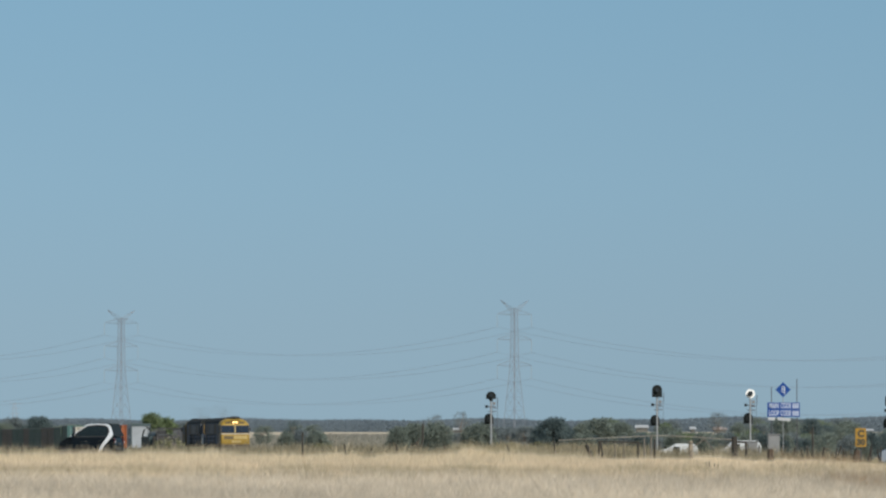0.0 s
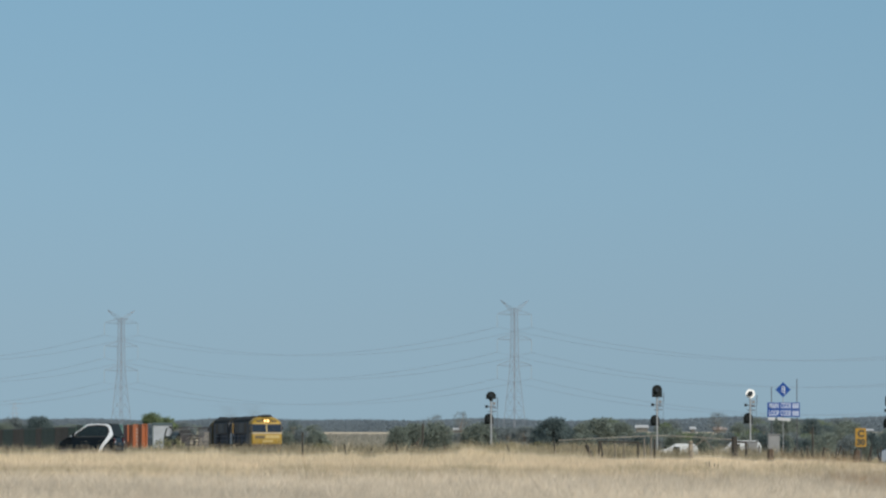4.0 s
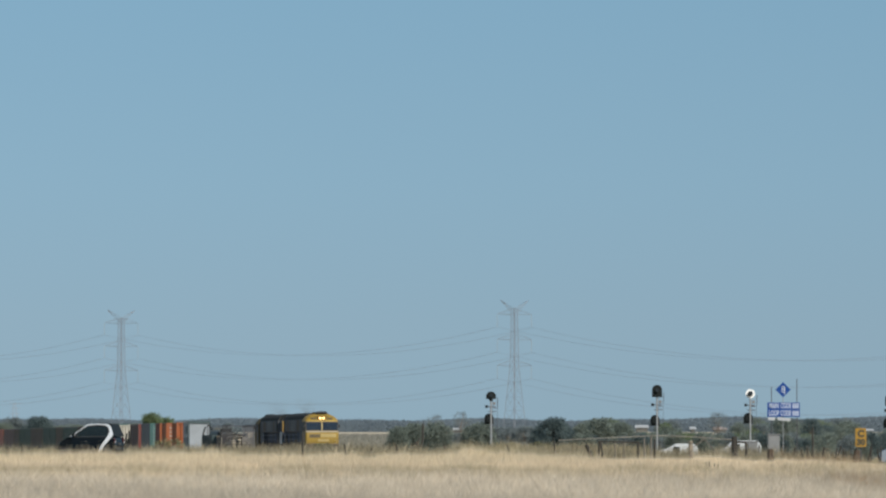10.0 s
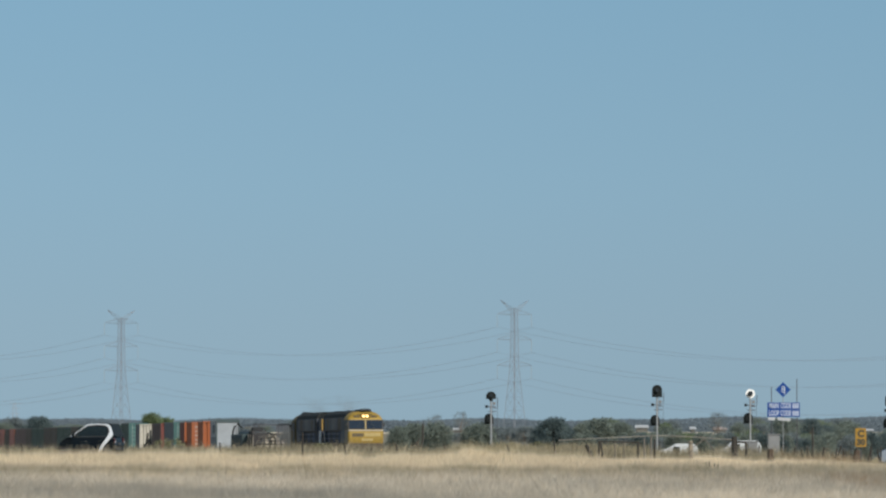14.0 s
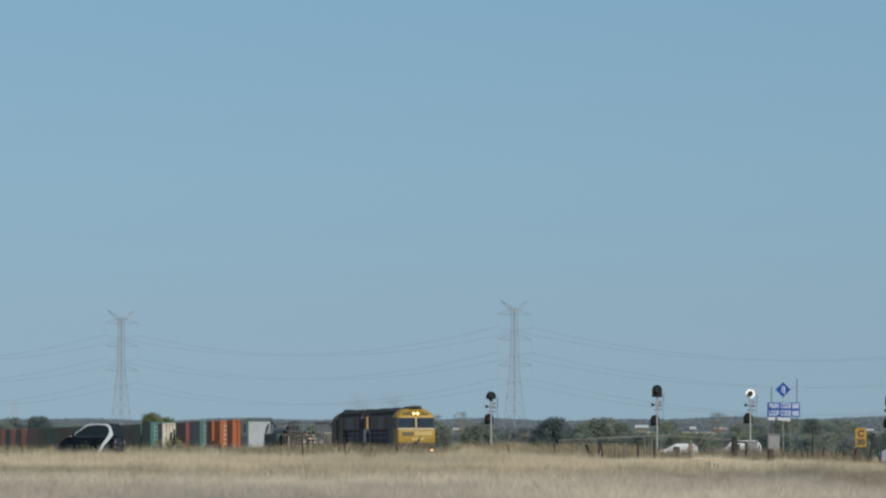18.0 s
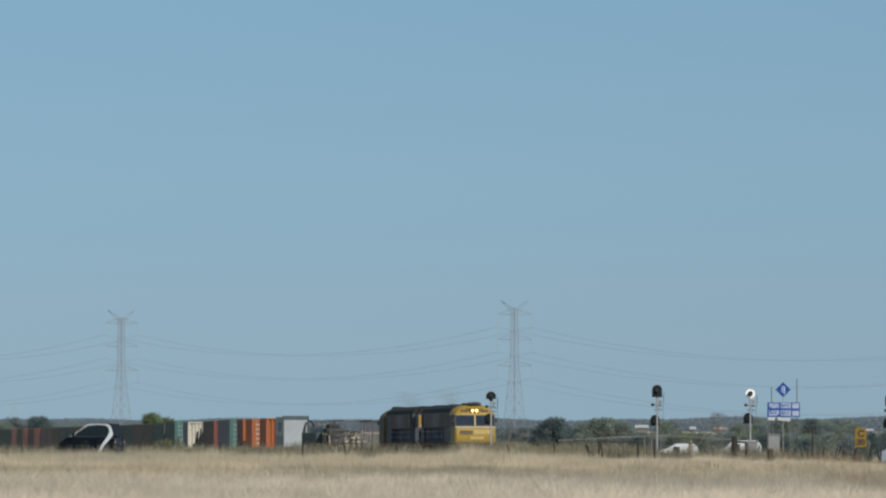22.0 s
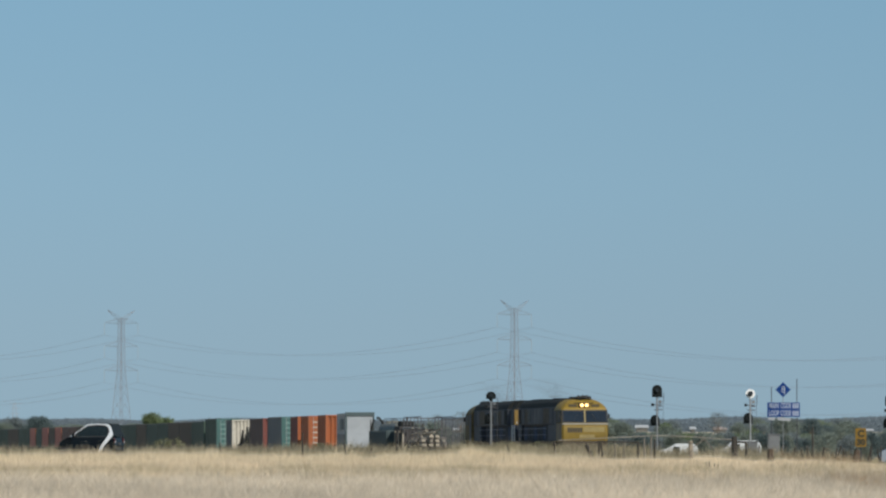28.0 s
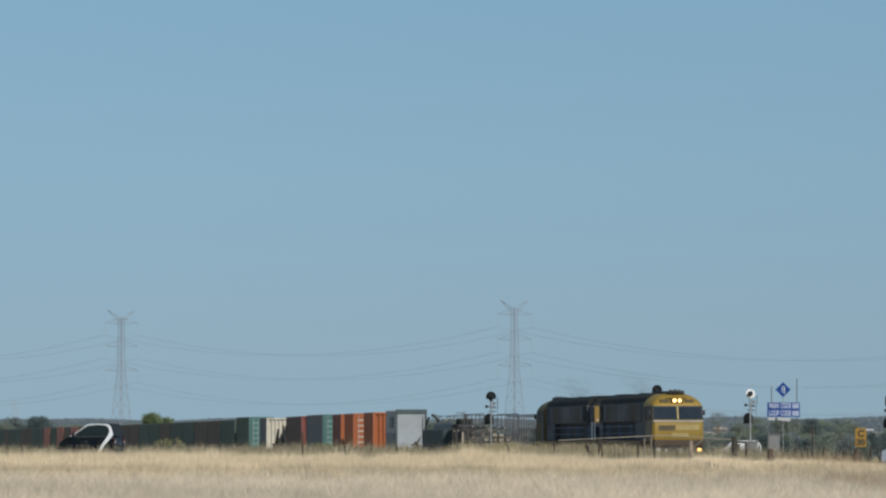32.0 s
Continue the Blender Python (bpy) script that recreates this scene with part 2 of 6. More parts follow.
# ---------- grass ----------
def blades(name, n, xr, yr, height, width, material, lean=0.35, patch=0.25, wedge=True, cut=None, seed=1):
    """n thin blades scattered over a stretch of the paddock; one mesh."""
    rg = np.random.default_rng(seed)
    y = yr[0] + (yr[1] - yr[0]) * rg.random(n)
    if wedge:
        x = (rg.random(n) - 0.5) * (y * 0.162 + 9)
    else:
        x = xr[0] + (xr[1] - xr[0]) * rg.random(n)
    gx, gy = np.linspace(-260, 260, 66), np.linspace(40, 1200, 146)
    tab = np.array([[land_z(a, b) for a in gx] for b in gy])
    fx, fy = np.clip((x + 260) / 8, 0, 64.99), np.clip((y - 40) / 8, 0, 144.99)
    ix, iy = fx.astype(int), fy.astype(int)
    tx, ty = fx - ix, fy - iy
    z = (tab[iy, ix] * (1 - tx) + tab[iy, ix + 1] * tx) * (1 - ty) + (tab[iy + 1, ix] * (1 - tx) + tab[iy + 1, ix + 1] * tx) * ty
    z = np.where(y > 1200, np.interp(y, [p[0] for p in PLAIN], [p[1] for p in PLAIN]), z)
    wave = np.sin(x * 0.9 + np.sin(y * 0.31) * 2.1) * np.sin(y * 0.22 + 0.4 * x) + 0.6 * np.sin(x * 2.7 + 1.3 * np.sin(y * 0.7)) + 0.5 * np.sin(y * 0.083 + 0.9) + 0.5 * np.sin(x * 10.3 + 2.2 * np.sin(y * 1.7)) * np.sin(y * 2.9 + x * 2.3)
    keep = np.ones(n, bool)
    if cut is not None:
        keep = cut(x, y, wave, rg)
    x, y, z, wave = x[keep], y[keep], z[keep], wave[keep]
    n = len(x)
    h = height * (0.55 + 0.6 * rg.random(n) ** 1.5) * (1 + patch * wave)
    ang = rg.random(n) * 2 * np.pi
    w = width * (0.6 + 0.8 * rg.random(n))
    dx, dy = np.cos(ang) * w / 2, np.sin(ang) * w / 2
    tipx = rg.normal(0.25, 1, n) * lean * h
    tipy = rg.normal(0, 1, n) * lean * h
    co = np.empty((n, 3, 3), np.float32)
    co[:, 0] = np.stack((x - dx, y - dy, z - 0.03), 1)
    co[:, 1] = np.stack((x + dx, y + dy, z - 0.03), 1)
    co[:, 2] = np.stack((x + tipx, y + tipy, z + h), 1)
    return from_arrays(name, co.reshape(-1, 3), np.arange(n * 3).reshape(-1, 3), material)


# ---------- trees ----------
def leaf_cloud(clumps, leaf, per, rg):
    """Small leaf triangles round the given clump centres (x, y, z, r)."""
    out = []
    for cx, cy, cz, r in clumps:
        k = max(8, int(per * r * r))
        d = rg.normal(0, 1, (k, 3))
        d /= np.linalg.norm(d, axis=1)[:, None]
        c = np.array((cx, cy, cz)) + d * (r * (0.25 + 0.85 * rg.random(k) ** 0.8))[:, None] * np.array((1, 1, 0.8))
        a = rg.normal(0, 1, (k, 3)) * leaf
        b = rg.normal(0, 1, (k, 3)) * leaf
        out.append(np.stack((c - a * 0.5, c + a * 0.5, c + b), 1))
    co = np.concatenate(out).reshape(-1, 3)
    return co, np.arange(len(co)).reshape(-1, 3)


def tree_thing(name, label, h, spread, material, seed, trunk=0.3, low=0.25, clumps=16, leaf=0.28, per=55, group="", open_crown=0.0, at=None):
    rg = np.random.default_rng(seed)
    t = thing(name, label, "tree" if h > 2.6 else "bush", group, at)
    bm = bmesh.new()
    top = (rg.normal(0, 0.05) * h, rg.normal(0, 0.05) * h, h * 0.62)
    mid = (top[0] * 0.3, top[1] * 0.4, h * 0.3)
    rod(bm, (0, 0, -0.3), mid, 0.035 * h * trunk * 2, 0.028 * h * trunk * 2)
    rod(bm, mid, top, 0.028 * h * trunk * 2, 0.012 * h * trunk * 2)
    cl = []
    for i in range(clumps):
        a = 2 * math.pi * (i * 0.618 + 0.1 * rg.random())
        f = (i + 0.5) / clumps
        zz = h * (low + (0.93 - low) * f)
        prof = math.sin(math.pi * min(1.0, 0.25 + 0.72 * f)) ** 0.7 if open_crown else min(1.0, 0.6 + f) * max(0.0, 1 - max(0.0, (f - 0.3) / 0.75) ** 2.6) ** 0.5
        rr = max(0.05, spread * 0.5 * prof * (0.3 + 0.75 * rg.random() ** 0.6) - 0.03 * h)
        cr = h * (0.10 + 0.07 * rg.random()) * (1 - open_crown * 0.4)
        p = (math.cos(a) * rr, math.sin(a) * rr, min(zz + rg.normal(0, 0.03) * h, h - cr * 0.8))
        cl.append((*p, cr))
        s = f * 0.7
        root = tuple(m0 + (t0 - m0) * s for m0, t0 in zip(mid, top))
        rod(bm, root, p, 0.009 * h * trunk * 2, 0.003 * h * trunk * 2, n=5)
    part("trunk", bm, M_BARK, t)
    co, tr = leaf_cloud(cl, leaf, per, rg)
    from_arrays("crown", co, tr, material, t)
    return t
# ---------- the setting ----------
ground()


def sheet_line():
    """Ballast bed, sleepers and two rails along the line."""
    base = thing("railway_track", "single railway track on grey ballast with rusty rails", "railway")
    tagged(base, kind="structure")
    ys = list(range(225, 1130, 15))
    bm = bmesh.new()
    rows = []
    for y in ys:
        rz = rail_z(y)
        rows.append([bm.verts.new((track_x(y) + dx, y, rz + dz)) for dx, dz in ((-3.2, -0.75), (-1.75, -0.2), (1.75, -0.2), (3.2, -0.75))])
    for a, b in zip(rows, rows[1:]):
        for i in range(3):
            bm.faces.new((a[i], a[i + 1], b[i + 1], b[i]))
    part("ballast", bm, M_BALLAST, base)
    for side in (-0.76, 0.76):
        bm = bmesh.new()
        rows = []
        for y in ys:
            rz = rail_z(y)
            rows.append([bm.verts.new((track_x(y) + side + dx, y, rz + dz)) for dx, dz in ((-0.07, -0.17), (-0.035, -0.13), (-0.035, 0.0), (0.035, 0.0), (0.035, -0.13), (0.07, -0.17))])
        for a, b in zip(rows, rows[1:]):
            for i in range(5):
                bm.faces.new((a[i], a[i + 1], b[i + 1], b[i]))
        part("rail", bm, M_RAIL, base)
    one = None
    for k in range(240):
        y = 228 + k * 0.7
        m = Matrix.Translation((track_x(y), y, rail_z(y))) @ pose(0, 0, 0, 0, 0, 8)
        if one is None:
            one = part("sleeper", B(-1.25, 1.25, -0.12, 0.12, -0.33, -0.172, bevel=0.02), M_SLEEPER, base)
            one.matrix_basis = m
        else:
            o = one.copy()
            scene.collection.objects.link(o)
            o.matrix_basis = m


sheet_line()

# paddock of long dry grass between the camera and the line
def field_cut(x, y, wave, rg):
    return rg.random(len(x)) < 0.75 + 0.25 * wave


tagged(blades("grass", 520000, None, (72, 147), 0.34, 0.011, M_STRAW_PALE, lean=0.55, patch=0.2, cut=field_cut, seed=3), "bleached greyish dry grass in the near paddock", "grass", kind="stuff")
tagged(blades("grass", 480000, None, (143, 214), 0.34, 0.011, M_STRAW, lean=0.55, patch=0.2, cut=field_cut, seed=13), "long yellow dry grass in the far paddock", "grass", kind="stuff")
tagged(blades("dry_weeds", 60000, None, (140, 158), 0.36, 0.012, M_TAN, lean=0.5, patch=0.3, cut=lambda x, y, w, r: r.random(len(x)) < 0.35 + 0.5 * w, seed=14), "thin band of brownish dry weeds across the paddock", "weeds", kind="stuff")
tagged(blades("grass_tussocks", 230000, None, (184, 214), 0.46, 0.011, M_STRAW_HEAD, lean=0.4, patch=0.22, cut=lambda x, y, w, r: (x < 5.5 - 2 * r.random(len(x))) & (r.random(len(x)) < 0.5 + 0.4 * w), seed=4), "taller bleached grass tussocks with seed heads along the fence", "grass", kind="stuff")
tagged(blades("weeds", 190000, None, (217, 335), 0.45, 0.035, M_WEED, lean=0.4, patch=0.5, cut=lambda x, y, w, r: (track_x(y) - x > 5) & ((x > -11) | (y > 250)) & (r.random(len(x)) < 0.45 + 0.4 * w), seed=5), "low olive-green weeds beside the railway", "weeds", kind="stuff")
tagged(blades("far_grass", 120000, None, (336, 700), 0.45, 0.06, M_TAN, lean=0.3, cut=lambda x, y, w, r: (abs(track_x(y) - x) > 4), seed=6), "dry grass on the flat ground behind the line", "grass", kind="stuff")


tagged(blades("roadside_weeds", 65000, (3.2, 24), (206, 220), 0.60, 0.03, M_WEED, lean=0.45, patch=0.35, wedge=False, cut=lambda x, y, w, r: (abs(x - 9.85) > 0.6) & (r.random(len(x)) < 0.4 + 0.4 * w), seed=7), "brown-olive dry weeds along the old fence", "weeds", kind="stuff")


def clump(name, n, xr, yr, h, w, material, words, seed, share=0.75):
    tagged(blades(name, n, xr, yr, h, w, material, lean=0.35, patch=0.3, wedge=False, cut=lambda x, y, v, r: r.random(len(x)) < share + 0.3 * v, seed=seed), words, "grass", kind="stuff")


tagged(blades("far_scrub", 110000, (-75, 70), (1250, 2700), 1.1, 0.4, M_SCRUB, lean=0.4, patch=0.4, wedge=False, cut=lambda x, y, w, r: (r.random(len(x)) < 0.5 + 0.4 * w), seed=61), "grey-olive scrub far out on the pale plain", "scrub", kind="stuff")
tagged(blades("far_scrub", 40000, (-18, 95), (2600, 3500), 1.5, 0.5, M_SCRUB, lean=0.4, patch=0.4, wedge=False, cut=lambda x, y, w, r: (r.random(len(x)) < 0.5 + 0.4 * w), seed=62), "low olive scrub far out before the woods", "scrub", kind="stuff")

clump("tall_grass", 26000, (0.6, 9.0), (221, 240), 0.56, 0.02, M_TAN, "taller tan grass in front of the signals", 31)
clump("grass_tussocks", 12000, (-21.0, -8.5), (204, 217), 0.54, 0.012, M_STRAW_HEAD, "bleached tussocks in front of the parked car", 32)
clump("grass_tussocks", 9000, (0.7, 2.3), (198, 208), 0.56, 0.012, M_STRAW_HEAD, "bright pale tussocks below the signal", 33)
clump("seed_stalks", 7000, (-20.0, 5.0), (188, 215), 0.66, 0.016, M_STRAW_HEAD, "single tall bleached seed stalks above the grass", 36, 0.6)
clump("seed_stalks", 2500, (5.0, 19.0), (200, 214), 0.52, 0.016, M_STRAW_HEAD, "single tall bleached seed stalks by the fence", 37, 0.5)
clump("russet_weeds", 5000, (9.6, 11.5), (122, 140), 0.36, 0.012, M_RUSSET, "russet dry weeds in the pale grass", 34, 0.5)
clump("russet_weeds", 9000, (12.5, 17.5), (196, 206), 0.52, 0.016, M_RUSSET, "russet dry weeds along the old fence", 35, 0.5)

clump("olive_weeds", 9000, (11.0, 18.0), (200, 206), 0.60, 0.026, M_WEED, "ragged olive-brown weeds along the old fence", 39, 0.3)
clump("grass_tussocks", 9000, (4.0, 18.0), (196, 204), 0.58, 0.012, M_STRAW_HEAD, "bleached uneven tussocks along the old fence", 40, 0.3)
clump("dead_stalks", 1500, (12.0, 17.2), (204.2, 205.8), 0.62, 0.04, M_DEADSTALK, "dark dead stalks along the old fence", 38, 0.4)

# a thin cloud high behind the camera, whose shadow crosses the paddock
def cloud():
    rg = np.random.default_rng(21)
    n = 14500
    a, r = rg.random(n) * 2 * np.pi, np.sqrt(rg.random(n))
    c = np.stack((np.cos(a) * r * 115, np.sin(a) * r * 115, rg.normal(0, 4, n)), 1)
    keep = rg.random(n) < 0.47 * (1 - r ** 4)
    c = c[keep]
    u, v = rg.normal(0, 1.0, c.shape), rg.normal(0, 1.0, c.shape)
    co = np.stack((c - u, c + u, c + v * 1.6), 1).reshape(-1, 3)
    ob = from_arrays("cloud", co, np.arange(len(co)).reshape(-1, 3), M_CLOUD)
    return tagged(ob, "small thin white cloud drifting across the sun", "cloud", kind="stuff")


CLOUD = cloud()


# ---------- power line ----------
TOWERS = ((23.5, 1800.0), (-115.0, 1955.0), (210.0, 1589.0), (-252.0, 2110.0))
ARMS = (42.5, 34.2, 25.6)


def strut(bm, p, q, r):
    rod(bm, p, q, r, n=4)


def pylon():
    t = thing("pylon", "tall galvanised steel lattice electricity pylon with three pairs of arms", "pylon", "pylons of the power line")

    def half(z):
        return 3.05 - (3.05 - 1.0) * z / 26 if z < 26 else 1.0 - 0.25 * (z - 26) / 18

    levels = [0, 6, 11, 15.5, 19.5, 23, 25.6, 28.4, 31.3, 34.2, 37, 39.8, 42.5, 44.5]
    for sx in (-1, 1):
        for sy in (-1, 1):
            bm = bmesh.new()
            tube(bm, [(sx * half(a), sy * half(a), a) for a in (0, 26, 44.5)], 0.11, n=4)
            part("leg", bm, M_TOWER, t)
    corner = ((-1, -1), (1, -1), (1, 1), (-1, 1))
    for k in range(4):
        (ax, ay), (bx, by) = corner[k], corner[(k + 1) % 4]
        for a, b in zip(levels, levels[1:]):
            ha, hb = half(a), half(b)
            for p, q, r in (((ax * ha, ay * ha, a), (bx * hb, by * hb, b), 0.032), ((bx * ha, by * ha, a), (ax * hb, ay * hb, b), 0.032), ((ax * hb, ay * hb, b), (bx * hb, by * hb, b), 0.04)):
                part("brace", R(p, q, r, n=4), M_TOWER, t)
    for z in ARMS:
        for s in (-1, 1):
            bm = bmesh.new()
            h = half(z)
            tip = (0, s * 7.6, z + 0.2)
            for c in (-1, 1):
                strut(bm, (c * h, s * h, z), tip, 0.06)
                strut(bm, (c * h, s * h, z + 2.0), tip, 0.035)
                for f in (0.3, 0.6):
                    a = tuple(p + (q - p) * f for p, q in zip((c * h, s * h, z), tip))
                    b = tuple(p + (q - p) * f for p, q in zip((c * h, s * h, z + 2.0), tip))
                    strut(bm, a, b, 0.03)
            arm = part("crossarm", bm, M_TOWER, t)
            bm = bmesh.new()
            rod(bm, (0, s * 7.6, z + 0.1), (0, s * 7.6, z - 4.1), 0.05, n=6)
            for k in range(14):
                zz = z - 0.4 - k * 0.25
                rod(bm, (0, s * 7.6, zz), (0, s * 7.6, zz - 0.1), 0.13, 0.08, n=6)
            part("insulator", bm, M_INSUL, arm)
    for s in (-1, 1):
        bm = bmesh.new()
        h = half(44.0)
        for c in (-1, 1):
            strut(bm, (c * h, s * h * 0.6, 42.8), (0, s * 6.2, 47.3), 0.055)
            strut(bm, (c * h, s * h * 0.6, 44.5), (0, s * 6.2, 47.3), 0.045)
        part("earthwire_peak", bm, M_TOWER, t)
    return t


def tower_place(tower):
    return pose(tower[0], tower[1], land_z(*tower) - 0.3, 0, 0, 131.6)


FIRST = pylon()
FIRST.matrix_basis = tower_place(TOWERS[0])
for tower in TOWERS[1:]:
    copy_thing(FIRST, tower_place(tower))


def cable(p, q, sag, r, label):
    bm = bmesh.new()
    pts = []
    for k in range(29):
        f = k / 28
        v = Vector(p).lerp(Vector(q), f)
        v.z -= sag * 4 * f * (1 - f)
        pts.append(v)
    side = (Vector(q) - Vector(p)).cross(Vector((0, 0, 1))).normalized()
    for off in (-0.22, 0.22):
        rows = [[bm.verts.new(v + side * (off + r * math.cos(a)) + Vector((0, 0, r * math.sin(a)))) for a in (0.5, 2.07, 3.64, 5.21)] for v in pts]
        for a, b in zip(rows, rows[1:]):
            for i in range(4):
                bm.faces.new((a[i], a[(i + 1) % 4], b[(i + 1) % 4], b[i]))
    tagged(part("power_cable", bm, M_CABLE), label, "cable", "cables of the power line")


def arm_tip(tower, s, z):
    return tower_place(tower) @ Vector((0, s * 7.6, z - 4.1))


for a, b in ((TOWERS[2], TOWERS[0]), (TOWERS[0], TOWERS[1]), (TOWERS[1], TOWERS[3])):
    for z in ARMS:
        for s in (-1, 1):
            cable(arm_tip(a, s, z), arm_tip(b, s, z), 12.3 if a[0] > 100 else 8.3, 0.022, "sagging twin aluminium power cable between two pylons")

# a small pole line far off
# paler, bluer lattice steel: the fading of distance put into its colour
M_MASTFAR = mat("hazed_far_lattice", (0.30, 0.325, 0.36), 0.7, vary=0.1, scale=0.5)


def far_mast(x, y):
    t = thing("lattice_mast", "small faint lattice mast far across the plain", "mast", at=pose(x, y, land_z(x, y)))
    bm = bmesh.new()
    for sx in (-1, 1):
        for sy in (-1, 1):
            strut(bm, (sx * 2.2, sy * 2.2, 0), (sx * 0.5, sy * 0.5, 19), 0.1)
    part("mast_frame", bm, M_MASTFAR, t)
    bm = bmesh.new()
    for z in (12.0, 15.5, 18.5):
        strut(bm, (-3.4, 0, z), (3.4, 0, z), 0.1)
    part("mast_arms", bm, M_MASTFAR, t)


far_mast(-274.0, 3500.0)
# ---------- the train ----------
M_YELLOW = mat("locomotive_yellow", (0.235, 0.15, 0.018), 0.6, vary=0.2, scale=1.6, fine=6, bump=0.05, stain=(0.15, 0.105, 0.04))
# cab yellow dulled to carry the shade of the sunless side
M_SHADEYEL = mat("shaded_dull_yellow", (0.12, 0.098, 0.062), 0.7, vary=0.25, scale=1.5, fine=5, bump=0.05, stain=(0.07, 0.06, 0.045))
M_NAVY = mat("grimy_blue_paint", (0.026, 0.030, 0.042), 0.75, spec=0.25, vary=0.35, scale=0.7, fine=5, bump=0.05, stain=(0.016, 0.016, 0.016))
M_FADED = mat("faded_blue_grey_paint", (0.058, 0.065, 0.077), 0.75, spec=0.25, vary=0.5, scale=0.9, fine=5, bump=0.05, stain=(0.05, 0.042, 0.036))
M_SOOT = mat("sooty_roof", (0.024, 0.026, 0.025), 0.9, spec=0.2, vary=0.4, scale=0.8, bump=0.2)
M_RACK = mat("dull_rack_steel", (0.075, 0.075, 0.08), 0.8, spec=0.2, vary=0.3, scale=2)
M_PANE = mat("dark_side_pane", (0.015, 0.018, 0.02), 0.5, spec=0.1, vary=0.2, bump=0.0)
M_FRAME = mat("dirty_underframe", (0.036, 0.032, 0.029), 0.8, vary=0.4, scale=1.5, bump=0.3)
M_STEEL = mat("worn_steel", (0.30, 0.29, 0.28), 0.5, 0.5, vary=0.25, scale=2)
M_WHITE = mat("white_paint", (0.78, 0.78, 0.76), 0.5, vary=0.08, scale=1.0, bump=0.03)
M_GLASS = mat("dark_window_glass", (0.02, 0.025, 0.03), 0.06, vary=0.2, scale=1.0, bump=0.0)
M_BLACK = mat("black_rubber", (0.02, 0.02, 0.02), 0.7, vary=0.3, scale=3, bump=0.1)
M_LAMP = mat("lit_headlamp", (0.25, 0.16, 0.08), 0.3, vary=0.0, bump=0.0, emit=(1.0, 0.6, 0.22, 4.0))
M_DITCH = mat("lit_ditch_lamp", (0.25, 0.14, 0.05), 0.3, vary=0.0, bump=0.0, emit=(1.0, 0.55, 0.14, 3.0))
M_LENS = mat("unlit_lamp_glass", (0.5, 0.5, 0.48), 0.15, vary=0.1, bump=0.0)
M_GREYBAR = mat("faded_pale_stripe", (0.34, 0.255, 0.095), 0.6, vary=0.2, scale=2)
M_SILLPALE = mat("pale_sill_paint", (0.36, 0.34, 0.29), 0.6, vary=0.2, scale=2)
M_LETTER = mat("dark_marking", (0.10, 0.08, 0.05), 0.6, vary=0.2, scale=2)


def wheelset(bm_parent, x, r=0.48):
    w = part("wheel", R((x, -0.8, r), (x, -0.66, r), r, n=20), M_STEEL, bm_parent)
    bm = R((x, 0.66, r), (x, 0.8, r), r, n=20)
    part("wheel", bm, M_STEEL, bm_parent)
    part("axle", R((x, -0.66, r), (x, 0.66, r), 0.08), M_FRAME, bm_parent)
    return w


def bogie(parent, x, axles, span, r):
    bm = bmesh.new()
    for s in (-1, 1):
        extrude(bm, [(x - span * 0.62, 0.62), (x - span * 0.5, 0.42), (x - 0.5, 0.42), (x - 0.35, 0.3), (x + 0.35, 0.3), (x + 0.5, 0.42), (x + span * 0.5, 0.42), (x + span * 0.62, 0.62), (x + span * 0.5, 0.86), (x - span * 0.5, 0.86)], "y", s * 1.08 - 0.07, s * 1.08 + 0.07)
        for a in axles:
            rod(bm, (x + a, s * 1.15, r), (x + a, s * 1.24, r), 0.15, n=10)
    box(bm, x - 0.25, x + 0.25, -1.05, 1.05, 0.5, 0.8)
    b = part("bogie", bm, M_FRAME, parent)
    for a in axles:
        wheelset(b, x + a, r)


M_GRIMYEL = mat("weathered_dull_yellow", (0.135, 0.105, 0.05), 0.8, spec=0.2, vary=0.3, scale=1.2, bump=0.05, stain=(0.06, 0.05, 0.03))
M_SCREEN = mat("hazy_windscreen_glass", (0.014, 0.022, 0.034), 0.1, spec=0.35, vary=0.3, scale=0.8, bump=0.0)
M_RUSTGREY = mat("rusty_grey_panel", (0.066, 0.058, 0.048), 0.8, spec=0.2, vary=0.45, scale=0.9, bump=0.05, stain=(0.055, 0.045, 0.03))
M_SIDEBLUE = mat("worn_blue_panel", (0.03, 0.048, 0.095), 0.75, spec=0.25, vary=0.4, scale=0.9, bump=0.05, stain=(0.03, 0.03, 0.03))
# yellow darkened by soot, and on the cab sides for shade too
M_SOOTSHADE = mat("soot_and_shade_yellow", (0.085, 0.066, 0.035), 0.8, spec=0.2, vary=0.35, scale=1.2, bump=0.05, stain=(0.03, 0.028, 0.022))


M_RAILBLUE = mat("worn_pale_blue_rail", (0.13, 0.17, 0.24), 0.6, vary=0.2, scale=2)
M_PALEPANEL = mat("bleached_grey_panel", (0.096, 0.10, 0.108), 0.8, spec=0.2, vary=0.35, scale=0.9, bump=0.05, stain=(0.08, 0.07, 0.06))
M_STRIP = mat("dull_orange_strip", (0.22, 0.135, 0.03), 0.7, vary=0.25, scale=2, stain=(0.12, 0.08, 0.03))
M_SILLBROWN = mat("dusty_brown_sill", (0.075, 0.055, 0.042), 0.85, spec=0.2, vary=0.35, scale=1.0, bump=0.1)


def leaned(bm, z0, k):
    """Leans a block back with height, k metres a metre above z0."""
    for v in bm.verts:
        v.co.x -= k * (v.co.z - z0)
    return bm


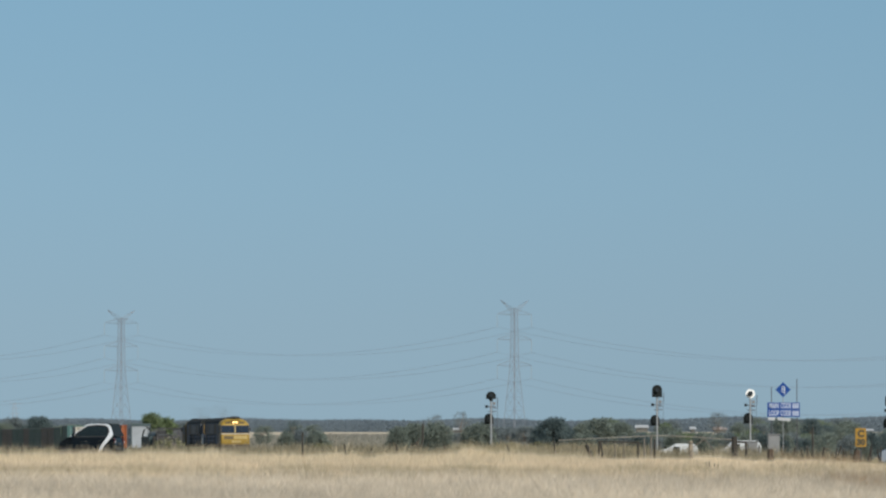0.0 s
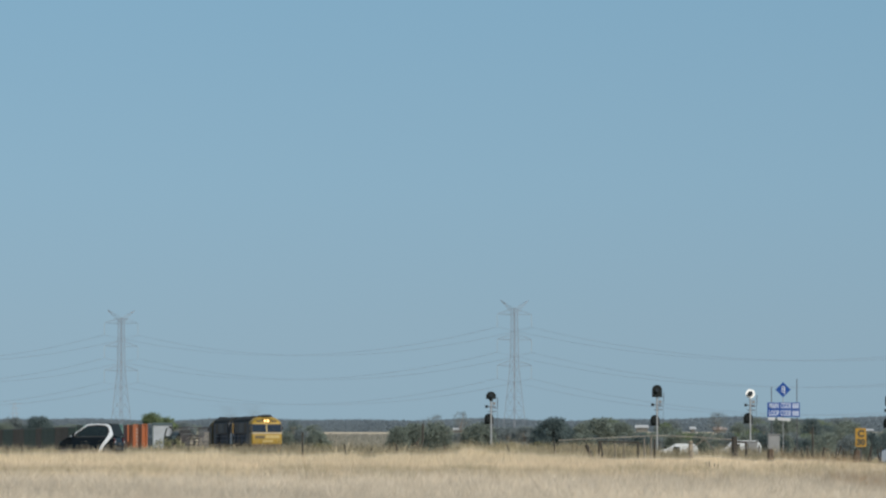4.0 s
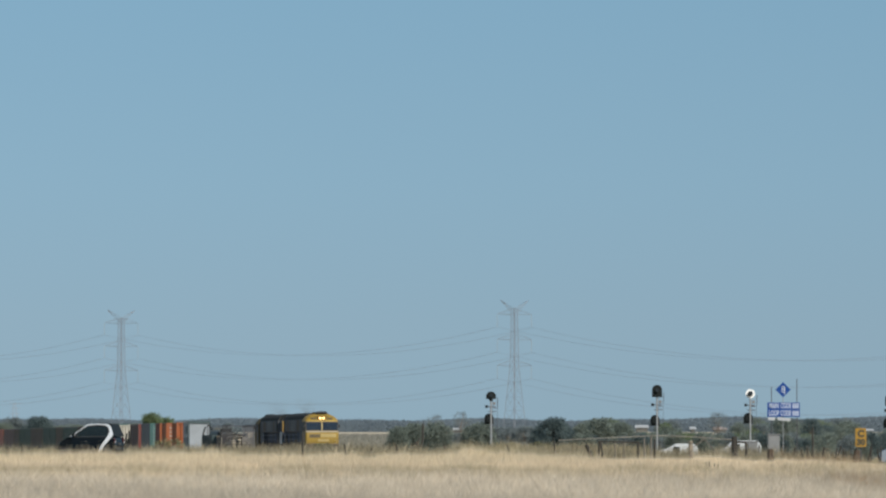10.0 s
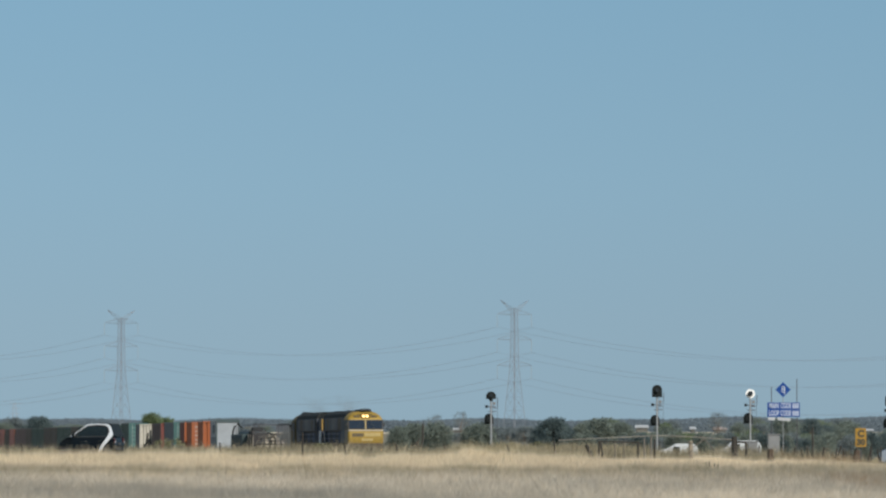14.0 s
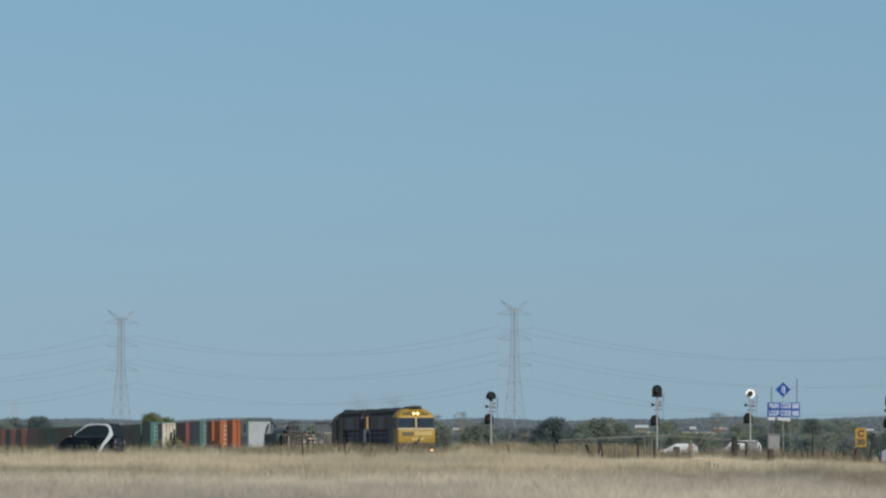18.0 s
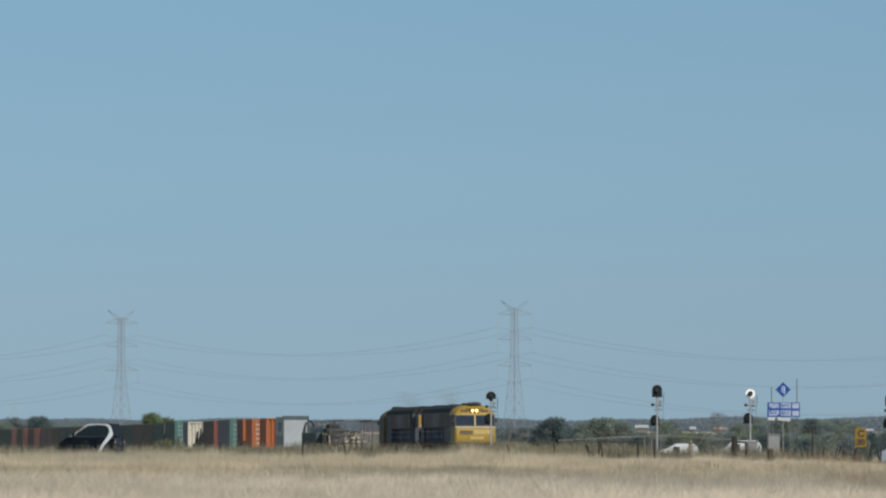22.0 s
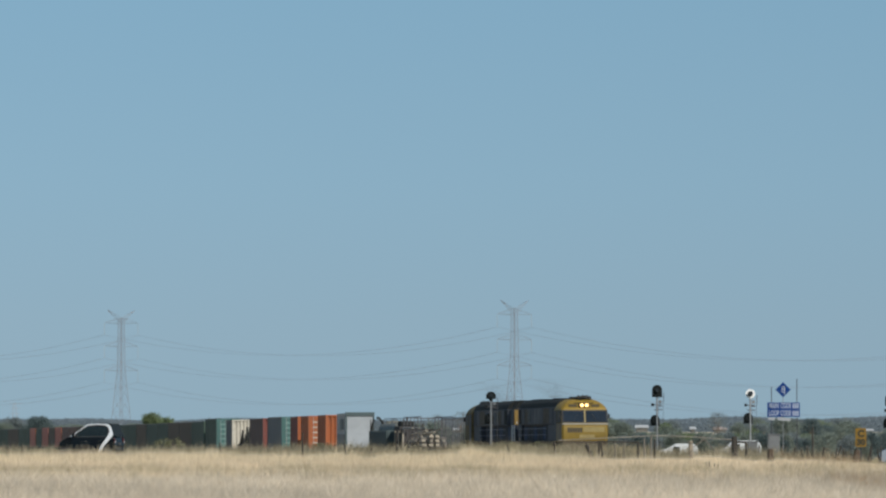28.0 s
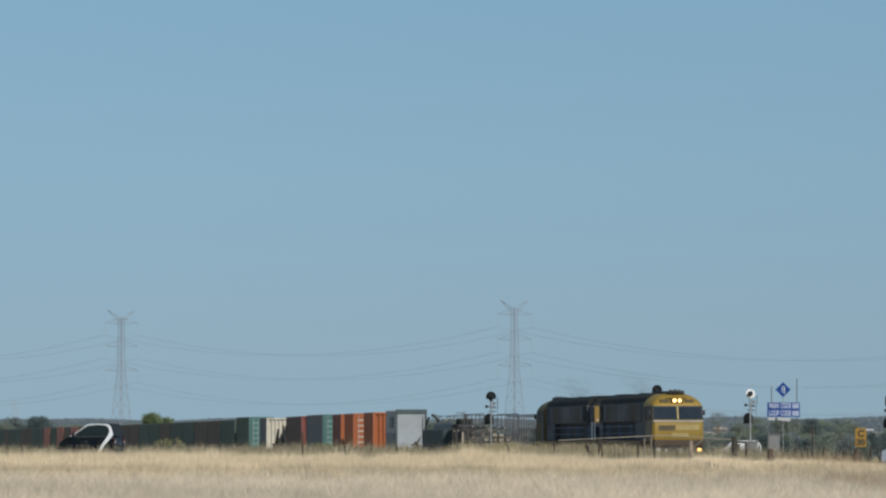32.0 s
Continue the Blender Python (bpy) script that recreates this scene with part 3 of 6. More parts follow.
def locomotive(name, label, lit):
    t = thing(name, label, "locomotive", "locomotives of the train")
    # cab: upright nose, raked windscreen, brow curving back into the roof
    bm = bmesh.new()
    rings = []
    for z, xf, w, c in ((1.45, 10.24, 1.45, 0.10), (1.6, 10.28, 1.47, 0.12), (2.5, 10.30, 1.47, 0.12), (2.62, 10.24, 1.47, 0.12), (3.42, 10.02, 1.46, 0.12), (3.58, 9.93, 1.41, 0.16), (3.74, 9.80, 1.30, 0.2), (3.90, 9.58, 1.13, 0.22), (4.03, 9.28, 0.93, 0.22), (4.12, 8.85, 0.72, 0.2), (4.15, 8.4, 0.6, 0.15)):
        rings.append([bm.verts.new(p) for p in ((7.05, -w, z), (xf - c, -w, z), (xf, -w + c, z), (xf, w - c, z), (xf - c, w, z), (7.05, w, z))])
    for a, b in zip(rings, rings[1:]):
        for i in range(6):
            bm.faces.new((a[i], a[(i + 1) % 6], b[(i + 1) % 6], b[i]))
    bm.faces.new(rings[0][::-1])
    bm.faces.new(rings[-1])
    bmesh.ops.recalc_face_normals(bm, faces=bm.faces)
    cab = smooth(part("cab", bm, M_YELLOW if lit else M_GRIMYEL, t, "sun-bleached yellow driving cab with raked windscreen" if lit else "soot-stained yellow driving cab"), 38)
    part("cab_roof", E([(-0.75, 4.10), (0.75, 4.10), (0.6, 4.2), (-0.6, 4.2)], "x", 6.9, 8.7), M_SOOT, t, "sooty cab roof")
    part("windscreen_surround", leaned(B(10.06, 10.262, -1.46, 1.46, 2.64, 3.43), 2.62, 0.275), M_BLACK, cab)
    for s in (-1, 1):
        y0, y1 = sorted((s * 0.06, s * 1.36))
        w = part("windscreen", leaned(B(10.2, 10.285, y0, y1, 2.70, 3.37, bevel=0.015), 2.62, 0.275), M_SCREEN, cab)
        part("wiper", leaned(R((10.3, s * 0.75, 2.72), (10.3, s * 0.45, 3.2), 0.012, n=5), 2.62, 0.275), M_BLACK, w)
        part("side_window", B(8.35, 9.75, s * 1.478 - 0.015, s * 1.478 + 0.015, 2.66, 3.38), M_PANE, cab)
        # shade of the cab sides put into darker plates over the yellow
        part("cab_side_panel", B(7.1, 10.1, s * 1.474 - 0.006, s * 1.474 + 0.006, 1.5, 2.6), M_SHADEYEL if lit else M_SOOTSHADE, cab, "yellow cab side with grime and shade in its colour")
        part("cab_side_panel", B(7.06, 9.92, s * 1.466 - 0.006, s * 1.466 + 0.006, 2.603, 3.42), M_SOOTSHADE, cab, "upper cab side with soot and shade in its colour")
        part("cab_door", B(7.2, 7.95, s * 1.477 - 0.02, s * 1.477 + 0.02, 1.5, 3.4, bevel=0.01), M_FADED, cab)
        # number boxes either side of the headlights
        nb = part("number_box", B(9.5, 9.90, *sorted((s * 0.46, s * 0.98)), 3.60, 3.80, bevel=0.02), M_SOOTSHADE, cab, "sooty number box")
        for k in range(4):
            y = s * (0.53 + k * 0.11)
            part("number_bar", B(9.89, 9.91, y - 0.03, y + 0.03, 3.64, 3.77), M_LETTER, nb)
        part("brow_stain", B(9.62, 9.70, *sorted((s * 0.25, s * 0.62)), 3.84, 3.9, bevel=0.01), M_SOOTSHADE, cab, "sooty brow ledge")
        part("tread_lamp", R((10.22, s * 1.2, 2.56), (10.31, s * 1.2, 2.56), 0.05, n=8), M_LENS, cab)
    part("centre_pillar", leaned(B(10.2, 10.29, -0.045, 0.045, 2.66, 3.42), 2.62, 0.275), M_GREYBAR, cab)
    part("sill_band", B(10.2, 10.33, -1.46, 1.46, 2.52, 2.60, bevel=0.01), M_SILLPALE, cab, "pale ledge under the windscreen")
    # nose markings
    for k in range(6):
        part("lettering_bar", leaned(B(10.28, 10.303, -1.12 + k * 0.16, -0.99 + k * 0.16, 2.02, 2.32), 2.0, -0.12), M_LETTER, cab)
    part("marking_panel", B(10.25, 10.302, -0.1, 1.22, 2.06, 2.34), M_GREYBAR, cab, "faded pale stripe")
    part("marking_panel", B(10.25, 10.302, -0.35, 0.6, 1.68, 1.88), M_GREYBAR, cab)
    hl = part("headlight_housing", B(9.5, 9.96, -0.34, 0.34, 3.58, 3.90, bevel=0.03), M_SOOTSHADE, cab)
    for s in (-1, 1):
        part("headlamp", R((9.94, s * 0.15, 3.74), (9.99, s * 0.15, 3.74), 0.10, n=14), M_LAMP if lit else M_LENS, hl, "lit warm headlamp" if lit else "unlit headlamp")
    for x, y, h in ((9.1, 0.0, 0.12), (8.95, 0.24, 0.1), (8.95, -0.24, 0.1), (8.85, 0.48, 0.06)):
        bm = bmesh.new()
        rod(bm, (x - 0.3, y, 4.17 + h), (x + 0.25, y, 4.17 + h), 0.05, 0.11, n=8)
        rod(bm, (x - 0.1, y, 4.05), (x - 0.1, y, 4.17 + h), 0.03, n=5)
        part("horn", bm, M_BLACK, t)
    part("aerial", R((8.2, 0.5, 4.15), (8.2, 0.5, 4.42), 0.02, n=5), M_BLACK, t)
    part("air_conditioner", B(7.2, 8.3, -0.55, 0.55, 4.18, 4.30, bevel=0.04), M_SOOT, t)
    # hood: narrow lower casing behind the walkway, wide upper casing, low sooty roof
    part("hood", B(-10.0, 7.04, -0.98, 0.98, 1.5, 2.56), M_NAVY, t, "dark blue lower engine casing")
    part("upper_casing", B(-8.6, 7.04, -1.32, 1.32, 2.56, 3.66, bevel=0.02), M_FADED, t, "faded blue-grey upper engine casing")
    part("hood_roof", E([(-1.32, 3.664), (-1.18, 3.95), (-0.85, 4.2), (0.85, 4.2), (1.18, 3.95), (1.32, 3.664)], "x", -8.6, 7.04), M_SOOT, t, "soot-black hood roof")
    part("end_casing", E([(-1.12, 1.54), (1.12, 1.54), (1.12, 3.62), (-1.12, 3.62)], "x", -10.0, -8.61), M_FADED, t, "grimy blue-grey end casing")
    part("end_roof", E([(-1.12, 3.624), (1.12, 3.624), (0.8, 4.06), (-0.8, 4.06)], "x", -10.0, -8.61), M_SOOT, t, "sooty roof of the end casing")
    part("hood_end", E([(-1.08, 2.0), (1.08, 2.0), (1.08, 3.55), (0.72, 3.8), (-0.72, 3.8), (-1.08, 3.55)], "x", -10.12, -10.003), M_NAVY, t, "dark hood end panel")
    for s in (-1, 1):
        ws = part("warning_strip", B(-10.14, -10.123, s * 0.9 - 0.17, s * 0.9 + 0.17, 2.6, 3.6), M_STRIP, t, "dull yellow strip on the hood end")
        part("marker_lamp", R((-10.17, s * 0.9, 2.75), (-10.14, s * 0.9, 2.75), 0.055, n=10), M_LENS, ws)
    for k in range(3):
        x = -7.7 + k * 1.35
        f = part("roof_fan", R((x, 0, 4.19), (x, 0, 4.25), 0.55, n=18), M_SOOT, t)
        part("fan_grille", R((x, 0, 4.25), (x, 0, 4.262), 0.45, n=18), M_BLACK, f)
    part("exhaust_stack", B(-0.6, 0.5, -0.35, 0.35, 4.19, 4.27, bevel=0.03), M_SOOT, t)
    part("roof_hatch", B(1.4, 4.4, -0.6, 0.6, 4.19, 4.24, bevel=0.02), M_SOOT, t)
    skins = (M_SOOT, M_FADED, M_RUSTGREY, M_PANE, M_FADED, M_PALEPANEL, M_PALEPANEL, M_FADED, M_RUSTGREY, M_RUSTGREY, M_FADED, M_NAVY)
    for s in (-1, 1):
        for k in range(12):
            x = -8.5 + k * 1.28
            z0, z1 = (2.75, 3.5) if k == 3 else (2.62, 3.6)
            part("hood_door", B(x, x + 1.2, s * 1.325 - 0.015, s * 1.325 + 0.015, z0, z1, bevel=0.008), skins[k], t)
        part("radiator_grille", B(-8.4, -7.4, s * 1.345 - 0.01, s * 1.345 + 0.01, 2.75, 3.45), M_SOOT, t)
        for k in range(9):
            x = -8.0 + k * 1.28
            part("lower_door", B(x, x + 1.18, s * 0.985 - 0.012, s * 0.985 + 0.012, 1.62, 2.46, bevel=0.008), M_NAVY if k % 3 else M_SIDEBLUE, t)
        part("lower_panel", B(3.7, 7.04, *sorted((s * 0.99, s * 1.30)), 1.535, 2.555), M_FADED, t, "faded blue-grey lower panel")
        for x in (-8.2, -6.2, -4.2, -2.2, -0.2, 1.8, 3.5):
            part("rail_post", R((x, s * 1.41, 1.5), (x, s * 1.41, 2.3), 0.014, n=5), M_RACK, t)
        part("handrail", R((-8.3, s * 1.41, 2.3), (3.6, s * 1.41, 2.3), 0.018, n=5), M_RAILBLUE, t, "worn pale blue side handrail")
        part("handrail", R((-8.3, s * 1.41, 1.9), (3.6, s * 1.41, 1.9), 0.014, n=5), M_RAILBLUE, t)
        part("grab_rail", R((-10.55, s * 1.3, 0.9), (-10.55, s * 1.3, 2.6), 0.035, n=6), M_WHITE, t, "white grab rail")
        part("fuel_tank", E([(s * 0.35, 0.55), (s * 1.2, 0.55), (s * 1.38, 0.75), (s * 1.38, 1.3), (s * 0.35, 1.3)], "x", -3.2, 3.2), M_FRAME, t)
        part("step", B(9.3, 10.0, s * 1.3 - 0.12, s * 1.3 + 0.12, 0.45, 1.4), M_FRAME, t)
        part("mirror", B(9.95, 10.02, *sorted((s * 1.5, s * 1.62)), 2.9, 3.2, bevel=0.01), M_BLACK, t)
    part("underframe", B(-10.6, 10.3, -1.45, 1.45, 1.28, 1.495, bevel=0.02), M_SILLBROWN, t, "dusty brown underframe sill")
    part("pilot", E([(-1.4, 1.35), (1.4, 1.35), (1.4, 0.62), (1.1, 0.22), (-1.1, 0.22), (-1.4, 0.62)], "x", 10.1, 10.45), M_FRAME, t, "dark front pilot plate")
    part("pilot_beam", B(10.2, 10.5, -1.43, 1.43, 1.12, 1.44, bevel=0.03), M_SILLBROWN, t, "grimy brown buffer beam")
    part("coupler", B(10.3, 11.0, -0.14, 0.14, 0.72, 1.0, bevel=0.04), M_STEEL, t)
    part("coupler", B(-11.0, -10.3, -0.14, 0.14, 0.72, 1.0, bevel=0.04), M_STEEL, t)
    for s in (-1, 1):
        on = lit and s > 0
        part("ditch_lamp", R((10.45, s * 1.2, 0.9), (10.56, s * 1.2, 0.9), 0.12, n=12), M_DITCH if on else M_LENS, t, "glowing amber ditch lamp" if on else "")
        part("marker_lamp", R((10.45, s * 0.72, 0.9), (10.53, s * 0.72, 0.9), 0.08, n=10), M_LENS, t)
        part("brake_hose", R((10.5, s * 0.4, 0.95), (10.62, s * 0.42, 0.4), 0.03, n=6), M_BLACK, t)
    bogie(t, 6.8, (-1.85, 0, 1.85), 4.6, 0.52)
    bogie(t, -6.8, (-1.85, 0, 1.85), 4.6, 0.52)
    return t


TRAIN = []  # (thing, metres behind the headlamp, height over the rail, turned round)
TRAIN.append((locomotive("locomotive", "yellow-nosed dark blue diesel locomotive with lit headlamps", True), 10.3, 0.0, False))
TRAIN.append((locomotive("locomotive", "grimy dark blue diesel locomotive with yellow trailing cab, coupled backwards", False), 32.4, 0.0, True))

DECK = 1.05


def flat_wagon(length):
    t = thing("flat_wagon", "low dirty steel flat wagon for containers", "wagon", "wagons of the train")
    h = length / 2 - 0.5
    for s in (-1, 1):
        part("side_sill", E([(-h, DECK - 0.18), (-h * 0.7, DECK - 0.36), (h * 0.7, DECK - 0.36), (h, DECK - 0.18), (h, DECK - 0.02), (-h, DECK - 0.02)], "y", s * 1.18 - 0.06, s * 1.18 + 0.06), M_FRAME, t)
    part("centre_sill", B(-h, h, -0.25, 0.25, DECK - 0.34, DECK - 0.05), M_FRAME, t)
    bm = bmesh.new()
    n = max(5, int(length / 2.2))
    for k in range(n):
        x = -h + 2 * h * k / (n - 1)
        box(bm, x - 0.14, x + 0.14, -1.17, 1.17, DECK - 0.16, DECK - 0.01)
    part("cross_beams", bm, M_FRAME, t)
    for s in (-1, 1):
        part("coupler", B(*sorted((s * (h - 0.1), s * (length / 2))), -0.13, 0.13, 0.72, 0.98), M_STEEL, t)
        part("end_rail", B(s * h - 0.06, s * h + 0.06, -1.3, 1.3, DECK - 0.3, DECK + 0.05), M_FRAME, t)
    bogie(t, h - 1.8, (-0.85, 0.85), 2.3, 0.46)
    bogie(t, -h + 1.8, (-0.85, 0.85), 2.3, 0.46)
    return t


WAGON_KIND = {}


def add_wagon(front, back):
    length = round(back - front, 1)
    if length in WAGON_KIND:
        w = copy_thing(WAGON_KIND[length], Matrix.Identity(4))
    else:
        w = WAGON_KIND[length] = flat_wagon(length)
    TRAIN.append((w, (front + back) / 2, 0.0, False))


def paint(name, base):
    return mat(name, base, 0.6, vary=0.3, scale=0.9, fine=7, bump=0.1, stain=tuple(c * 0.6 + 0.03 for c in base), obrand=0.06)


P_ORANGE = paint("orange_container_paint", (0.25, 0.066, 0.016))
P_RED = paint("red_container_paint", (0.125, 0.032, 0.023))
P_MAROON = paint("maroon_container_paint", (0.056, 0.03, 0.026))
P_TEAL = paint("teal_container_paint", (0.03, 0.088, 0.082))
P_DGREEN = paint("dark_green_container_paint", (0.023, 0.047, 0.033))
P_BROWN = paint("brown_container_paint", (0.055, 0.038, 0.024))
P_PLUM = paint("faded_plum_container_paint", (0.10, 0.058, 0.05))
P_BRICK = paint("brick_red_container_paint", (0.33, 0.115, 0.085))
P_GREY = paint("grey_container_paint", (0.078, 0.088, 0.098))
P_CREAM = paint("cream_container_paint", (0.36, 0.335, 0.28))
P_WHITE = mat("white_container_paint", (0.255, 0.275, 0.29), 0.45, vary=0.14, scale=0.5, fine=3, bump=0.02, spec=0.4)
P_BLUEGREY = paint("blue_grey_roof_paint", (0.032, 0.052, 0.055))
P_OLIVEGREY = paint("olive_grey_tank_paint", (0.15, 0.15, 0.125))
P_OLIVE = paint("olive_roof_paint", (0.24, 0.22, 0.11))


def corrugated(L, y, depth, z0, z1, pitch, along="x"):
    """A wall of trapezoid ribs, with thickness."""
    bm = bmesh.new()
    n = int(L / pitch)
    p = L / n
    pts = []
    for k in range(n):
        a = -L / 2 + k * p
        pts += [(a, 0), (a + p * 0.3, 0), (a + p * 0.5, -depth), (a + p * 0.8, -depth)]
    pts.append((L / 2, 0))
    lo, hi = [], []
    for a, d in pts:
        v = (a, y + math.copysign(d, -y) if y else d) if along == "x" else (y + math.copysign(1, y) * d, a)
        lo.append(bm.verts.new((*v, z0)))
        hi.append(bm.verts.new((*v, z1)))
    for i in range(len(pts) - 1):
        bm.faces.new((lo[i], lo[i + 1], hi[i + 1], hi[i]))
    return bm


def container(L, H, p_side, p_end, end, label, roof=None, bars=None, group="containers on the train"):
    t = thing("shipping_container", label, "container", group)
    W = 2.44
    h, w = L / 2, W / 2
    for s in (-1, 1):
        part("side_wall", corrugated(L - 0.24, s * (w - 0.03), 0.036, 0.15, H - 0.1, 0.42 if L > 8 else 0.3), p_side, t)
        part("bottom_rail", B(-h + 0.1, h - 0.1, s * w - 0.06 if s > 0 else s * w, s * w if s > 0 else s * w + 0.06, 0.0, 0.16), p_side, t)
        part("top_rail", B(-h + 0.1, h - 0.1, s * w - 0.06 if s > 0 else s * w, s * w if s > 0 else s * w + 0.06, H - 0.1, H), p_side, t)
        for e in (-1, 1):
            x0, x1 = sorted((e * h, e * (h - 0.13)))
            y0, y1 = sorted((s * w, s * (w - 0.14)))
            part("corner_post", B(x0, x1, y0, y1, 0.0, H), roof if e > 0 and end == "plain" else p_end if e > 0 else p_side, t)
    part("roof", B(-h + 0.1, h - 0.1, -w + 0.05, w - 0.05, H - 0.05, H - 0.01), roof or p_side, t)
    part("floor", B(-h + 0.1, h - 0.1, -w + 0.06, w - 0.06, 0.02, 0.14), M_FRAME, t)
    part("end_wall", B(-h + 0.02, -h + 0.08, -w + 0.13, w - 0.13, 0.1, H - 0.08), p_side, t)
    part("end_header", B(h - 0.12, h, -w + 0.14, w - 0.14, H - 0.13, H), roof or p_end, t)
    part("end_sill", B(h - 0.12, h, -w + 0.14, w - 0.14, 0.0, 0.14), p_end, t)
    if end == "ribs":
        part("end_panel", corrugated(W - 0.28, h - 0.05, 0.12, 0.14, H - 0.13, 0.36, along="y"), p_end, t)
        if bars:
            part("placard", B(h - 0.05, h - 0.025, 0.3, 0.62, 1.25, 1.8), bars, t, "small pale placard")
            part("placard", B(h - 0.05, h - 0.03, 0.62, 0.95, 1.55, 1.7), bars, t)
    elif end == "plain":
        part("end_panel", B(h - 0.09, h - 0.03, -w + 0.14, w - 0.14, 0.14, H - 0.13), p_end, t, "smooth pale end panel")
        part("ladder_rail", R((h + 0.02, w - 0.32, 0.1), (h + 0.02, w - 0.32, H - 0.5), 0.025, n=6), M_FRAME, t)
        part("ladder_rail", R((h + 0.02, w - 0.1, 0.1), (h + 0.02, w - 0.1, H - 0.5), 0.025, n=6), M_FRAME, t)
        for s in (-1, 1):
            v = part("side_vent", B(-0.6, 1.5, s * w - 0.03, s * w + 0.02, 1.6, 2.45, bevel=0.01), P_BLUEGREY, t, "dark louvred side vent")
            for k in range(5):
                part("louvre", B(-0.55, 1.45, s * (w + 0.02) - 0.012, s * (w + 0.02) + 0.012, 1.68 + k * 0.15, 1.75 + k * 0.15), P_GREY, v)
            part("lower_panel", B(-h + 0.4, h - 0.4, s * w - 0.02, s * w + 0.012, 0.3, 1.2), P_GREY, t, "grey lower side panel")
        part("roof_overhang", B(h - 0.1, h + 0.06, -w, w, H - 0.22, H + 0.08), roof, t, "dark roof frame")
    else:
        for s in (-1, 1):
            y0, y1 = sorted((s * 0.01, s * (w - 0.15)))
            d = part("door", B(h - 0.07, h - 0.02, y0, y1, 0.15, H - 0.14, bevel=0.01), p_end, t)
            for f in (0.3, 0.72):
                y = s * (w - 0.15) * f
                part("lock_rod", R((h + 0.0, y, 0.1), (h + 0.0, y, H - 0.1), 0.02, n=6), M_STEEL, d)
            if bars:
                for k in range(5):
                    z = 0.45 + k * (H - 0.9) / 4.4
                    part("marking_bar", B(h - 0.02, h - 0.008, y0 + 0.22, y1 - 0.22, z, z + 0.14), bars, d)
    return t


M_TEALMARK = mat("faded_teal_marking", (0.11, 0.20, 0.18), 0.7, vary=0.25, scale=2)
M_PALEMARK = mat("faded_pale_marking", (0.34, 0.29, 0.24), 0.7, vary=0.25, scale=2)


def put_container(front, *a, **k):
    c = container(*a, **k)
    TRAIN.append((c, front + a[0] / 2, DECK, False))
    return c


S20, S40, S45 = 6.06, 12.19, 13.72
# wagons at the head of the train
for a, b in ((43.6, 57.4), (57.8, 77.4), (77.9, 98.3), (98.8, 121.0), (121.5, 136.0), (136.5, 148.4), (148.9, 161.6), (162.0, 176.2), (176.7, 192.0), (192.5, 215.0), (215.5, 237.0)):
    add_wagon(a, b)
put_container(114.2, S20, 2.95, P_WHITE, P_WHITE, "plain", "white box container with dark blue-grey roof frame", roof=P_BLUEGREY)
put_container(128.1, S20, 2.9, P_ORANGE, P_ORANGE, "ribs", "bright orange corrugated shipping container, end towards the locomotives", bars=M_PALEMARK)
put_container(141.0, S20, 2.9, P_ORANGE, P_ORANGE, "doors", "orange shipping container with pale marked doors", bars=M_PALEMARK)
put_container(149.4, S20, 2.9, P_RED, P_ORANGE, "doors", "red-orange shipping container with closed doors", bars=M_PALEMARK)
put_container(162.6, S40, 2.95, P_GREY, P_TEAL, "doors", "long grey shipping container with teal doors", roof=P_TEAL, bars=M_TEALMARK)
put_container(178.8, S40, 2.9, P_MAROON, P_RED, "ribs", "long dark maroon shipping container")
put_container(207.8, S20, 2.9, P_GREY, P_CREAM, "ribs", "cream shipping container with weathered grey side", roof=P_CREAM)
put_container(223.8, S40, 3.1, P_DGREEN, P_TEAL, "doors", "dark green shipping container with teal end", bars=M_TEALMARK)
# the long tail of close-coupled dark boxes
o = 237.5
tail = [(P_DGREEN, P_DGREEN), (P_BROWN, P_BROWN), (P_BROWN, P_BROWN), (P_DGREEN, P_DGREEN), (P_DGREEN, P_DGREEN), (P_BROWN, P_BROWN), (P_DGREEN, P_DGREEN)]
NAMES = {P_DGREEN: "dark green", P_BROWN: "dusty brown", P_BRICK: "brick-red", P_PLUM: "faded plum-brown"}
made_tail = {}
k = 0
while o < 660:
    red = 447 < o < 460 or 474 < o < 488 or 502 < o < 517
    # orange end paint on two red boxes stands in for sunlit ends
    side, end = (P_BRICK, P_BRICK if 474 < o < 488 else P_ORANGE) if red else tail[k % len(tail)]
    if 418 < o < 447:
        side = end = P_PLUM
    roof = P_CREAM if o > 517 and k % 2 else P_OLIVE if k % 3 == 1 else side
    size = 13.2 if red else S45 + 0.3
    key = (side.name, end.name, roof.name)
    add_wagon(o, o + 14.0)
    if key in made_tail:
        c = copy_thing(made_tail[key], Matrix.Identity(4))
    else:
        c = made_tail[key] = container(size, 2.9, side, end, "ribs", "long %s shipping container close-coupled in the train" % NAMES[side], roof=roof)
    TRAIN.append((c, o + (0.7 if red else 0.06) + size / 2, DECK, False))
    o += 14.3
    k += 1


